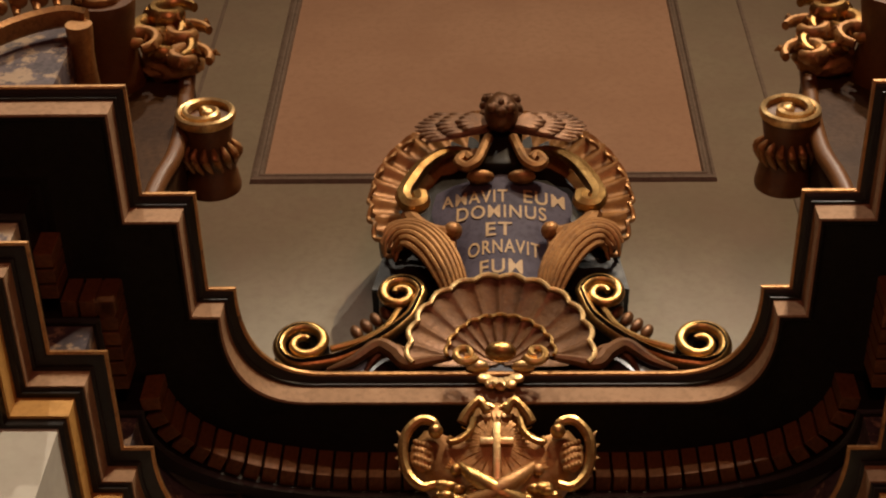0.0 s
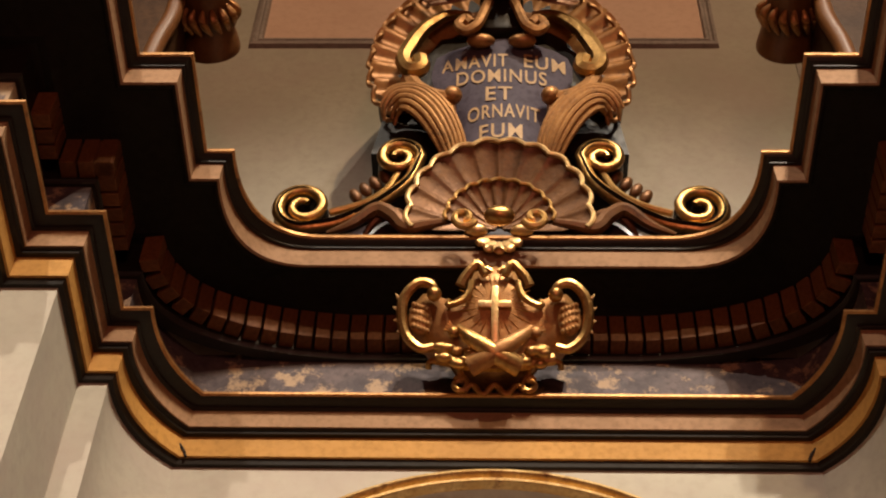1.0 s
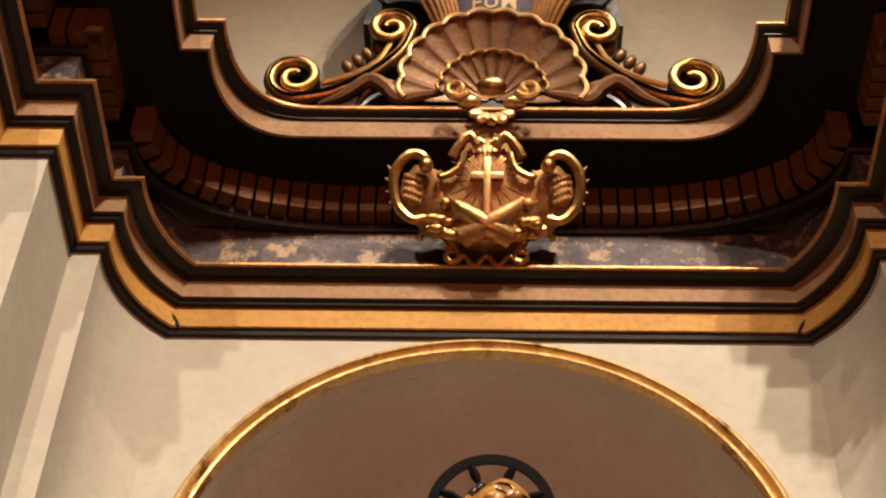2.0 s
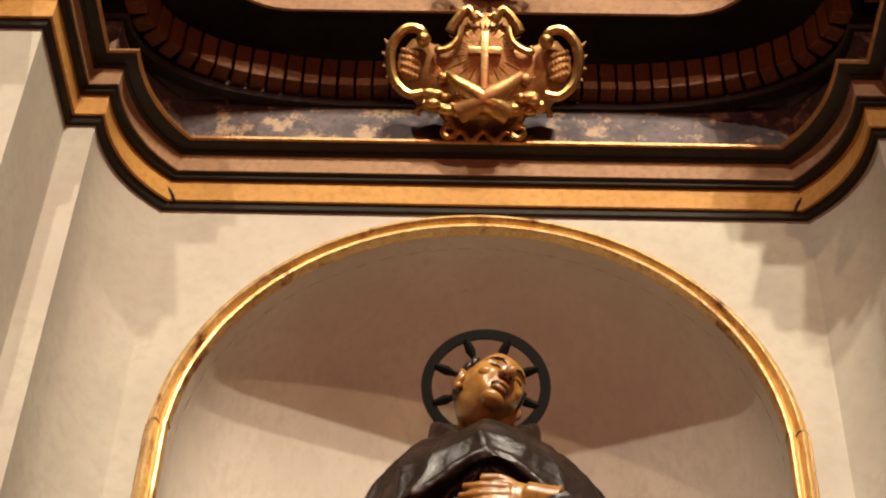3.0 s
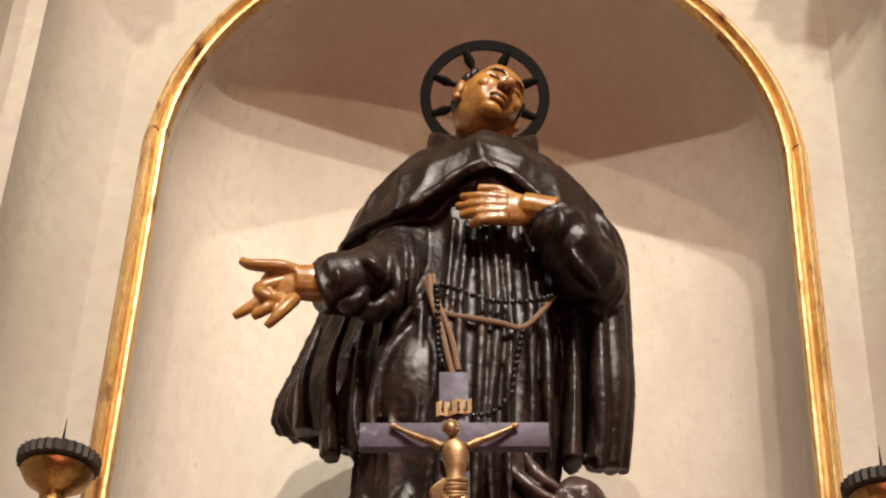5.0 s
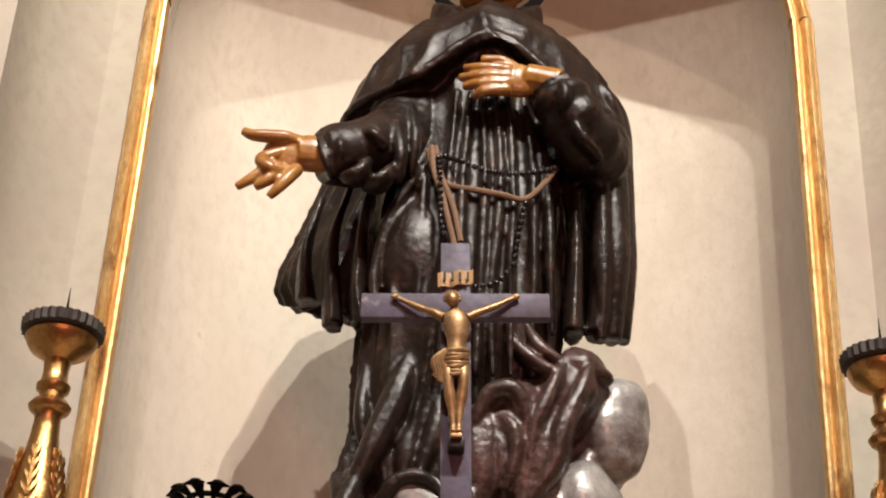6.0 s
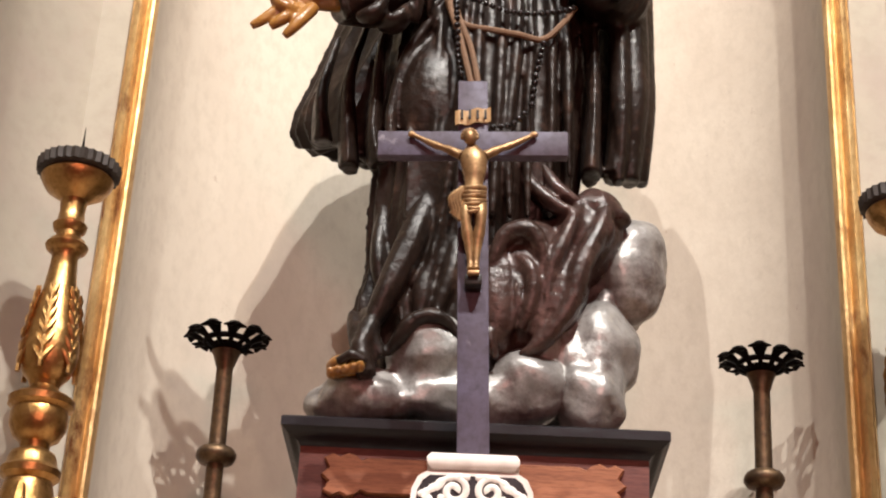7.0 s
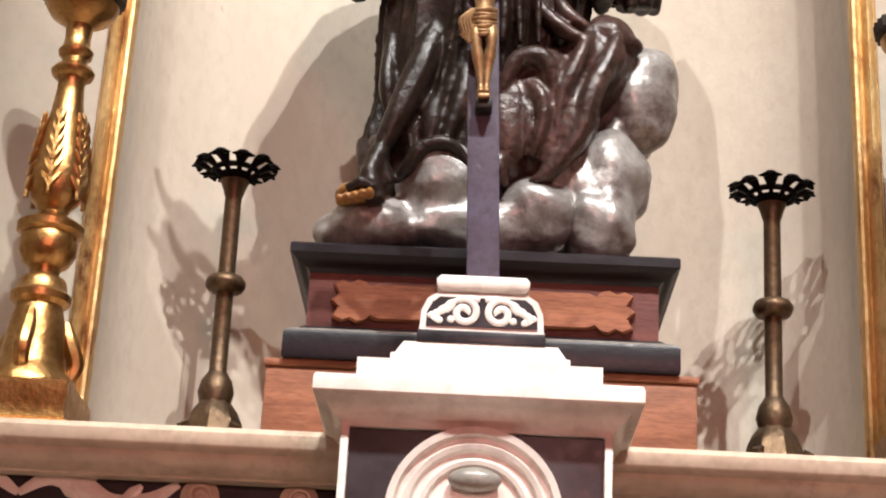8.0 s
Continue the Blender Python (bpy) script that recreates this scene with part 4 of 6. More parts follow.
def fuse(bm, voxel, rounds):
    """One carved skin over all the overlapping forms of a bmesh."""
    bmesh.ops.recalc_face_normals(bm, faces=bm.faces)
    me = bpy.data.meshes.new("carving")
    bm.to_mesh(me)
    bm.free()
    tmp = new("carving", me)
    m = tmp.modifiers.new("skin", "REMESH")
    m.mode, m.voxel_size = "VOXEL", voxel
    m = tmp.modifiers.new("soft", "SMOOTH")
    m.factor, m.iterations = 0.5, rounds
    out = bpy.data.meshes.new_from_object(tmp.evaluated_get(bpy.context.evaluated_depsgraph_get()))
    bpy.data.objects.remove(tmp)
    bpy.data.meshes.remove(me)
    return out


def statue():
    bm = bmesh.new()
    stuffs = [bmesh.new() for k in range(4)]
    cloth = stuffs[0]

    def limb(pts, radii, segs=8, flat=1.0, up=Vector((0, 1, 0)), mat=0):
        tube(stuffs[mat], [near(q) for q in pts], radii, segs, flat, up)

    def lump(c, r, segs=16, rings=10, turn=None, amp=0.0, scale=4.0, mat=0):
        ball(stuffs[mat], near(c), r, segs, rings, turn, amp, scale)

    def ridges(lines, mat=0, flat=1.6, back=0.0):
        for r, pts in lines:
            pth = [q + Vector((0, back, 0)) for q in smoothpath(pts, 7)]
            m = len(pth) - 1
            limb(pth, [r * (0.25 + 0.75 * math.sin(math.pi * (0.08 + 0.84 * i / m))) for i in range(m + 1)], 10, flat, mat=mat)

    # habit, collar down to the clouds
    drape(cloth, [(4.02, 0.01, 0.15, 3.14, 0.12), (3.90, 0.01, 0.20, 3.12, 0.15), (3.70, 0.0, 0.19, 3.10, 0.15), (3.50, -0.01, 0.195, 3.09, 0.155), (3.25, -0.02, 0.20, 3.10, 0.16), (3.05, -0.04, 0.185, 3.12, 0.15), (2.90, -0.05, 0.185, 3.12, 0.14), (2.80, -0.05, 0.17, 3.13, 0.13)], 26, 0.13, 3, 240)
    # cloak hanging behind and at both sides
    drape(cloth, [(4.02, 0.02, 0.16, 3.20, 0.12), (3.92, 0.01, 0.25, 3.22, 0.16), (3.80, 0.0, 0.292, 3.23, 0.18), (3.62, -0.02, 0.335, 3.25, 0.19), (3.47, -0.04, 0.372, 3.27, 0.20), (3.40, -0.04, 0.37, 3.27, 0.205), (3.335, -0.035, 0.35, 3.27, 0.20), (3.33, -0.03, 0.26, 3.27, 0.15)], 28, 0.12, 11, 260, hem=lambda a, t: (0.012 * math.sin(9 * a) + 0.010 * math.cos(5 * a + 1)) * t ** 6 + t ** 3 * (0.06 + 0.14 * math.sin(a) + 0.06 * max(0.0, -math.cos(a)) ** 2 + 0.02 * max(0.0, math.cos(a)) ** 2))
    # crisp fold edges at both sides of the cloak's opening
    for pts in ([(-0.20, 3.02, 3.74), (-0.235, 3.0, 3.60), (-0.24, 3.01, 3.40), (-0.225, 3.03, 3.31)], [(-0.27, 3.04, 3.66), (-0.30, 3.04, 3.50), (-0.285, 3.07, 3.30)], [(-0.33, 3.09, 3.62), (-0.355, 3.09, 3.48), (-0.345, 3.12, 3.36)], [(0.215, 3.03, 3.80), (0.222, 3.02, 3.55), (0.215, 3.03, 3.30)], [(0.265, 3.05, 3.74), (0.27, 3.045, 3.50), (0.262, 3.06, 3.30)], [(0.305, 3.09, 3.75), (0.31, 3.085, 3.5), (0.30, 3.10, 3.30)]):
        pth = smoothpath(pts, 6)
        limb(pth, [0.006 + 0.016 * (i / (len(pth) - 1)) for i in range(len(pth))], 8, 2.2)
    # narrow raised folds down the front
    rnd = random.Random(5)
    for x in (-0.155, -0.115, -0.06, -0.02, 0.015, 0.05, 0.085, 0.125, 0.165, 0.20):
        y = 3.09 - 0.15 * math.sqrt(max(0.05, 1 - (x / 0.21) ** 2))
        z0, z1 = (3.92, 3.20) if x > -0.1 else (3.72, 3.38)
        if x > 0.1:
            z1 = 3.3
        pth = smoothpath([(x * 0.8, y + 0.01, z0), (x + 0.008 * rnd.uniform(-1, 1), y - 0.008, (z0 + z1) / 2 + 0.1), (x * 1.05 + 0.012 * rnd.uniform(-1, 1), y - 0.006, (z0 + z1) / 2 - 0.15), (x * 1.05, y + 0.006, z1)], 8)
        m = len(pth) - 1
        limb(pth, [0.003 + 0.0085 * math.sin(math.pi * (0.1 + 0.8 * i / m)) for i in range(m + 1)], 8, 1.5)
    # long raised edge sweeping from belt to hip
    pth = smoothpath([(-0.085, 2.965, 3.745), (-0.13, 2.955, 3.68), (-0.18, 2.96, 3.58), (-0.205, 2.97, 3.45), (-0.20, 2.975, 3.36)], 8)
    limb(pth, 0.012, 8)
    lump((-0.115, 3.02, 3.47), (0.095, 0.085, 0.16), 24, 18)
    # shoulder cape and hood collar
    def hem(a, t):
        front = max(0.0, -math.sin(a))
        return -0.06 * front ** 2 * (1 - t) ** 4 + t * (0.125 * front ** 1.5 * math.exp(-((math.cos(a) - 0.06) / 0.42) ** 2))
    drape(cloth, [(4.10, 0.012, 0.10, 3.13, 0.095), (4.065, 0.012, 0.135, 3.13, 0.125), (4.015, 0.012, 0.19, 3.125, 0.155), (3.955, 0.012, 0.235, 3.12, 0.178), (3.89, 0.010, 0.278, 3.115, 0.195), (3.81, 0.008, 0.302, 3.115, 0.205), (3.77, 0.008, 0.312, 3.115, 0.208), (3.77, 0.008, 0.285, 3.13, 0.18)], 18, 0.075, 21, 200, hem=hem)
    for s in (-1, 1):
        pth = smoothpath([(0.012 + s * 0.006, 2.965, 4.015), (0.012 + s * 0.05, 2.98, 4.048), (0.012 + s * 0.098, 3.03, 4.09), (0.012 + s * 0.115, 3.12, 4.11), (0.012 + s * 0.07, 3.21, 4.13), (0.012, 3.23, 4.13)], 6)
        limb(pth, [0.010 + 0.008 * math.sin(math.pi * min(1, i / (len(pth) - 1) + 0.15)) for i in range(len(pth))], 12, 3.2, Vector((0, 0, 1)))
    edge_line = [Vector((0.008 + 0.306 * math.cos(a), 3.115 + 0.204 * math.sin(a), 3.775 + hem(a, 1.0))) for a in (radians(176 + 188 * k / 60) for k in range(61))]
    tube(cloth, edge_line, 0.009, 8)
    # sleeves: the open arm with a turned cuff and deep folds
    pth = smoothpath([(-0.12, 3.08, 3.86), (-0.185, 3.0, 3.775), (-0.25, 2.93, 3.742), (-0.315, 2.895, 3.733), (-0.342, 2.885, 3.733)], 7)
    m = len(pth) - 1
    limb(pth, [0.086 - 0.030 * i / m for i in range(m + 1)], 28)
    cuff = Vector((-0.338, 2.886, 3.731))
    limb([cuff + Vector((-0.020 * math.cos(a) + 0.004, 0.045 * math.sin(a), 0.055 * math.cos(a))) for a in (2 * math.pi * k / 24 for k in range(25))], 0.008, 8)
    ridges(((0.013, [(-0.255, 2.865, 3.800), (-0.225, 2.855, 3.785), (-0.195, 2.87, 3.752)]), (0.011, [(-0.312, 2.855, 3.783), (-0.300, 2.842, 3.757), (-0.298, 2.845, 3.725)]), (0.017, [(-0.292, 2.87, 3.672), (-0.258, 2.86, 3.680), (-0.232, 2.86, 3.725)]), (0.016, [(-0.184, 2.93, 3.84), (-0.168, 2.90, 3.75), (-0.165, 2.91, 3.665)]), (0.020, [(-0.25, 2.90, 3.655), (-0.205, 2.89, 3.665), (-0.180, 2.90, 3.71)]), (0.014, [(-0.150, 2.96, 3.88), (-0.135, 2.93, 3.78), (-0.14, 2.94, 3.69)])))
    pth = smoothpath([(0.21, 3.12, 3.93), (0.262, 3.08, 3.82), (0.268, 3.02, 3.75), (0.245, 2.95, 3.79), (0.20, 2.91, 3.88), (0.175, 2.905, 3.935)], 6)
    m = len(pth) - 1
    limb(pth, [0.062 + 0.012 * math.sin(math.pi * i / m) - 0.006 * i / m + 0.004 * math.sin(i * 1.5) for i in range(m + 1)], 24)
    # cloak edge falling straight from the elbow
    for x, y, w in ((0.300, 3.07, 0.034), (0.322, 3.10, 0.026), (0.275, 3.04, 0.024)):
        pth = smoothpath([(x - 0.05, y + 0.02, 3.95), (x - 0.005, y, 3.84), (x, y - 0.01, 3.65), (x + 0.004, y - 0.01, 3.46), (x - 0.002, y, 3.29)], 8)
        limb(pth, [w * (0.55 + 0.45 * min(1.0, i / 10)) * (1 - 0.45 * max(0.0, i / 32 - 0.7) / 0.3) for i in range(len(pth))], 12, 1.7)
    # deep folds on the bent sleeve and the shoulder
    for pts in ([(0.215, 2.99, 3.93), (0.265, 2.985, 3.86), (0.30, 3.0, 3.78), (0.30, 3.03, 3.70)], [(0.23, 2.93, 3.89), (0.28, 2.95, 3.83), (0.315, 2.99, 3.75)], [(0.20, 2.88, 3.88), (0.235, 2.885, 3.80), (0.275, 2.92, 3.74)], [(0.25, 3.03, 3.97), (0.295, 3.03, 3.90), (0.32, 3.06, 3.80)], [(0.185, 2.865, 3.96), (0.195, 2.855, 3.92), (0.19, 2.86, 3.87)]):
        pth = smoothpath(pts, 7)
        m = len(pth) - 1
        limb(pth, [0.004 + 0.011 * math.sin(math.pi * (0.08 + 0.84 * i / m)) for i in range(m + 1)], 10, 1.6)
    # drapery over the knee and the clouds: hollows between raised curling folds
    tilt = Matrix.Rotation(radians(24), 3, "Y")
    lump((0.080, 3.035, 3.05), (0.100, 0.090, 0.155), 36, 24, tilt, 0.08, 2.0, mat=3)
    lump((0.195, 3.04, 3.15), (0.075, 0.085, 0.10), 28, 18, tilt, 0.10, 2.0, mat=3)
    lump((0.03, 3.0, 3.02), (0.055, 0.06, 0.12), 24, 16, None, 0.10, 2.0, mat=3)
    lump((0.14, 3.02, 3.02), (0.065, 0.075, 0.12), 28, 18, tilt, 0.08, 2.0, mat=3)
    lump((0.225, 3.02, 3.215), (0.055, 0.06, 0.05), 24, 16, None, 0.08, 2.0, mat=3)
    lump((-0.13, 3.06, 2.98), (0.085, 0.07, 0.075), 28, 18, None, 0.10, 2.0)
    ridges(((0.021, [(0.004, 2.96, 3.03), (0.019, 2.94, 3.092), (0.040, 2.93, 3.150), (0.068, 2.925, 3.170), (0.095, 2.925, 3.166), (0.113, 2.93, 3.140), (0.122, 2.94, 3.098), (0.122, 2.95, 3.033), (0.105, 2.96, 2.94)]),
            (0.016, [(0.060, 2.945, 3.111), (0.090, 2.935, 3.094), (0.105, 2.935, 3.058), (0.099, 2.94, 3.006), (0.081, 2.95, 2.950)]),
            (0.013, [(0.050, 2.95, 3.085), (0.068, 2.945, 3.060), (0.074, 2.945, 3.010), (0.060, 2.95, 2.945)]),
            (0.020, [(0.200, 2.96, 3.240), (0.180, 2.94, 3.195), (0.158, 2.935, 3.138), (0.138, 2.94, 3.085), (0.130, 2.95, 3.006), (0.113, 2.96, 2.927)]),
            (0.017, [(0.070, 2.97, 3.335), (0.085, 2.955, 3.295), (0.110, 2.945, 3.258), (0.158, 2.94, 3.225), (0.200, 2.945, 3.215)]),
            (0.016, [(0.115, 2.96, 3.330), (0.145, 2.955, 3.270), (0.190, 2.95, 3.243)]),
            (0.024, [(0.236, 2.98, 3.262), (0.245, 2.965, 3.220), (0.228, 2.95, 3.165), (0.196, 2.945, 3.09), (0.178, 2.95, 3.01), (0.132, 2.96, 2.935), (0.080, 2.97, 2.893)]),
            (0.020, [(0.245, 2.99, 3.255), (0.268, 2.985, 3.215), (0.292, 3.0, 3.195)]),
            (0.018, [(0.225, 2.96, 3.225), (0.250, 2.96, 3.185), (0.230, 2.96, 3.130)]),
            (0.014, [(0.012, 2.955, 2.99), (0.020, 2.95, 2.93), (0.035, 2.955, 2.885)])), 3, 1.4, 0.020)
    # lower habit: broad folds that sweep down to the foot, and the rolled hem
    ridges(((0.032, [(-0.095, 2.99, 3.30), (-0.125, 2.975, 3.20), (-0.152, 2.965, 3.115), (-0.188, 2.96, 3.02), (-0.222, 2.965, 2.935)]),
            (0.024, [(-0.110, 2.985, 3.10), (-0.115, 2.975, 3.03), (-0.122, 2.97, 2.965)]),
            (0.022, [(-0.052, 2.98, 3.22), (-0.060, 2.965, 3.08), (-0.088, 2.96, 2.975)]),
            (0.018, [(-0.205, 3.02, 3.24), (-0.212, 3.01, 3.11), (-0.200, 3.01, 3.02)]),
            (0.017, [(-0.180, 2.97, 2.885), (-0.160, 2.955, 2.92), (-0.138, 2.945, 2.954), (-0.106, 2.94, 2.972), (-0.066, 2.945, 2.962), (-0.035, 2.955, 2.920)]),
            (0.020, [(-0.255, 2.985, 2.975), (-0.242, 2.965, 2.925), (-0.222, 2.955, 2.875), (-0.205, 2.96, 2.85)]),
            (0.016, [(-0.232, 2.98, 2.985), (-0.215, 2.96, 2.93), (-0.190, 2.955, 2.88)])), 0, 1.2, 0.024)
    # head, neck and limbs of flesh paint, kept plain
    turn = Matrix.Rotation(radians(24), 3, "Y") @ Matrix.Rotation(radians(27), 3, "Z") @ Matrix.Rotation(radians(-17), 3, "X")
    hc = near((0.020, 3.05, 4.258))
    tube(bm, [near((0.012, 3.13, 4.03)), near((0.016, 3.11, 4.13)), hc + Vector((-0.005, 0.03, -0.03))], [0.070, 0.064, 0.066], 18, mat=1)

    def head(x, y, z):
        return hc + turn @ (0.97 * Vector((x, y, z)))

    def skin(x, z):
        ux, uz = abs(x) / 0.076, abs(z) / 0.108
        return -0.088 * math.sqrt(max(0.0, 1 - ux ** 2.5 - uz ** 3.2))

    relief = ((-0.030, 0.010, 0.017, 0.012, -0.013), (0.030, 0.010, 0.017, 0.012, -0.013), (0.0, 0.034, 0.05, 0.012, 0.005), (-0.042, -0.018, 0.018, 0.016, 0.006), (0.042, -0.018, 0.018, 0.016, 0.006), (-0.026, -0.050, 0.010, 0.018, -0.006), (0.026, -0.050, 0.010, 0.018, -0.006), (0.0, -0.078, 0.022, 0.006, -0.006))
    got = bmesh.ops.create_uvsphere(bm, u_segments=56, v_segments=44, radius=1.0)["verts"]
    for v in got:
        c = v.co.copy()
        x, y, z = c.x * 0.076, c.y * 0.092, c.z * 0.108
        if c.y < 0:
            k = min(1.0, -c.y * 1.8)
            y = k * skin(x, z)
            for bx, bz, wx, wz, amp in relief:
                y -= k * amp * math.exp(-((x - bx) / wx) ** 2 - ((z - bz) / wz) ** 2)
        x *= 1 - 0.26 * max(0.0, -c.z) ** 1.6
        v.co = Vector((x, y, z))
    for f in {f for v in got for f in v.link_faces}:
        c = f.calc_center_median()
        f.material_index = 0 if (c.y > -0.004 and -0.05 < c.z < 0.075 and abs(c.x) > 0.02) else 1
    for v in got:
        v.co = head(*v.co)

    def feature(pts, radii, mat, flat=1.0):
        tube(bm, [head(*q) for q in pts], radii, 10, flat, mat=mat)

    feature([(0, -0.080, 0.034), (0, -0.092, 0.014), (0, -0.106, -0.008), (0, -0.112, -0.022), (0, -0.096, -0.033)], [0.007, 0.009, 0.0115, 0.0145, 0.009], 1)
    for side in (-1, 1):
        ball(bm, head(side * 0.014, -0.096, -0.025), (0.0095, 0.012, 0.0095), 10, 8, turn, mat=1)
        ball(bm, head(side * 0.0075, -0.102, -0.0345), (0.0045, 0.006, 0.0035), 8, 6, turn, mat=0)
        ball(bm, head(side * 0.030, -0.070, 0.009), (0.0165, 0.013, 0.011), 14, 10, turn, mat=1)
        feature([(side * 0.015, -0.081, 0.005), (side * 0.023, -0.085, 0.002), (side * 0.033, -0.084, 0.002), (side * 0.045, -0.075, 0.006)], 0.0015, 0)
        feature([(side * 0.012, -0.089, 0.024), (side * 0.025, -0.090, 0.031), (side * 0.040, -0.083, 0.030), (side * 0.052, -0.072, 0.024)], [0.0012, 0.0022, 0.0020, 0.001], 0)
        ball(bm, head(side * 0.040, -0.066, -0.022), (0.020, 0.016, 0.018), 14, 10, turn, mat=1)
        for off, r in (((0.078, 0.004, -0.010), (0.010, 0.021, 0.031)), ((0.083, -0.002, -0.004), (0.008, 0.013, 0.022)), ((0.076, 0.0, -0.040), (0.009, 0.010, 0.012))):
            ball(bm, head(side * off[0], off[1], off[2]), r, 12, 8, turn, mat=1)
        ball(bm, head(side * 0.090, -0.006, -0.008), (0.003, 0.006, 0.010), 8, 6, turn, mat=0)
    feature([(-0.024, -0.078, -0.058), (-0.012, -0.090, -0.054), (0, -0.0935, -0.056), (0.012, -0.090, -0.054), (0.024, -0.078, -0.058)], [0.003, 0.0055, 0.0055, 0.0055, 0.003], 1)
    feature([(-0.022, -0.079, -0.061), (-0.010, -0.088, -0.0625), (0.010, -0.088, -0.0625), (0.022, -0.079, -0.061)], [0.0025, 0.0048, 0.0048, 0.0025], 0)
    feature([(-0.020, -0.077, -0.066), (-0.010, -0.087, -0.070), (0, -0.0885, -0.071), (0.010, -0.087, -0.070), (0.020, -0.077, -0.066)], [0.003, 0.0058, 0.0064, 0.0058, 0.003], 1)
    ball(bm, head(0, -0.060, -0.086), (0.028, 0.024, 0.020), 18, 14, turn, mat=1)
    for k in range(26):
        a = math.pi * (k % 13) / 12
        o = (0.070 * math.cos(a), 0.012 + 0.070 * math.sin(a), 0.050 - 0.042 * (k // 13))
        ball(bm, head(*o), (0.015, 0.018, 0.022), 8, 6, turn, mat=0)
    for k in range(14):
        a = radians(-20 + 220 * k / 13)
        o = (0.066 * math.cos(a), 0.012 + 0.066 * math.sin(a), 0.060)
        feature([(o[0], o[1] - 0.004, 0.072), (o[0] * 1.12, o[1] * 1.1 - 0.012, 0.050), (o[0] * 1.14, o[1] * 1.1 - 0.010, 0.026)], [0.006, 0.011, 0.005], 0)
    # open hand
    limb([(-0.320, 2.89, 3.733), (-0.362, 2.88, 3.735), (-0.395, 2.875, 3.735)], [0.040, 0.041, 0.038], 16, 0.8, mat=1)
    lump((-0.418, 2.875, 3.732), (0.052, 0.024, 0.046), 20, 12, Matrix.Rotation(radians(-25), 3, "Y"), mat=1)
    for r, pts in ((0.0150, ((-0.395, 2.865, 3.765), (-0.430, 2.850, 3.776), (-0.470, 2.845, 3.778), (-0.500, 2.845, 3.780), (-0.520, 2.85, 3.790))),
                   (0.0145, ((-0.425, 2.865, 3.735), (-0.472, 2.850, 3.716), (-0.455, 2.835, 3.697), (-0.425, 2.845, 3.685))),
                   (0.0135, ((-0.440, 2.86, 3.705), (-0.468, 2.850, 3.682), (-0.495, 2.848, 3.660), (-0.521, 2.85, 3.640))),
                   (0.0135, ((-0.415, 2.86, 3.695), (-0.442, 2.845, 3.672), (-0.462, 2.842, 3.655), (-0.480, 2.845, 3.640))),
                   (0.0135, ((-0.390, 2.86, 3.695), (-0.412, 2.845, 3.665), (-0.430, 2.842, 3.640), (-0.447, 2.845, 3.617)))):
        pth = smoothpath(pts, 5)
        m = len(pth) - 1
        limb(pth, [r * (1.05 - 0.45 * (i / m) ** 2) for i in range(m + 1)], 12, mat=1)
    # hand laid on the breast
    limb([(0.185, 2.90, 3.945), (0.14, 2.905, 3.955), (0.11, 2.91, 3.96)], [0.036, 0.034, 0.034], 14, mat=1)
    lump((0.085, 2.905, 3.955), (0.055, 0.022, 0.042), 16, 10, Matrix.Rotation(radians(8), 3, "Y"), mat=1)
    for k, (x, z) in enumerate(((-0.035, 3.985), (-0.045, 3.958), (-0.035, 3.932), (-0.01, 3.905))):
        pth = smoothpath([(0.07, 2.895, 3.982 - 0.018 * k), (0.015, 2.885, (z + 3.985 - 0.018 * k) / 2 + 0.004), (x, 2.90, z)], 4)
        limb(pth, [0.0145 - 0.0007 * i for i in range(len(pth))], 10, mat=1)
    pth = smoothpath([(0.09, 2.905, 3.985), (0.05, 2.895, 4.008), (0.005, 2.90, 4.008)], 4)
    limb(pth, 0.013, 10, mat=1)
    # foot
    lump((-0.255, 3.0, 2.85), (0.042, 0.055, 0.024), 16, 10, mat=1)
    for k in range(5):
        lump((-0.288 + 0.0145 * k, 2.952 - 0.003 * k, 2.842 + 0.004 * k), (0.0088, 0.020, 0.010), 10, 8, mat=1)
    limb([(-0.275, 2.945, 2.865), (-0.25, 2.93, 2.885), (-0.22, 2.94, 2.87)], 0.012, 8)
    limb([(-0.215, 2.98, 2.95), (-0.235, 2.965, 2.90), (-0.215, 2.96, 2.84)], 0.020, 8)
    # silver clouds
    for (x, y, z), r in (((0.285, 3.12, 3.08), (0.088, 0.09, 0.108)), ((0.21, 3.10, 2.89), (0.10, 0.11, 0.115)), ((0.13, 3.06, 2.92), (0.07, 0.07, 0.075)), ((0.09, 3.05, 2.83), (0.085, 0.075, 0.075)), ((0.225, 3.06, 2.82), (0.07, 0.08, 0.085)), ((-0.09, 3.04, 2.88), (0.085, 0.08, 0.075)), ((-0.07, 3.06, 2.80), (0.12, 0.085, 0.055)), ((-0.20, 3.06, 2.79), (0.10, 0.08, 0.055)), ((-0.25, 3.07, 2.77), (0.075, 0.075, 0.045)), ((0.02, 3.06, 2.79), (0.12, 0.085, 0.06)), ((0.0, 3.16, 2.81), (0.27, 0.15, 0.10)), ((0.24, 3.13, 2.99), (0.05, 0.07, 0.06))):
        lump((x, y, z), r, 30, 20, None, 0.20, 1.6, mat=2)
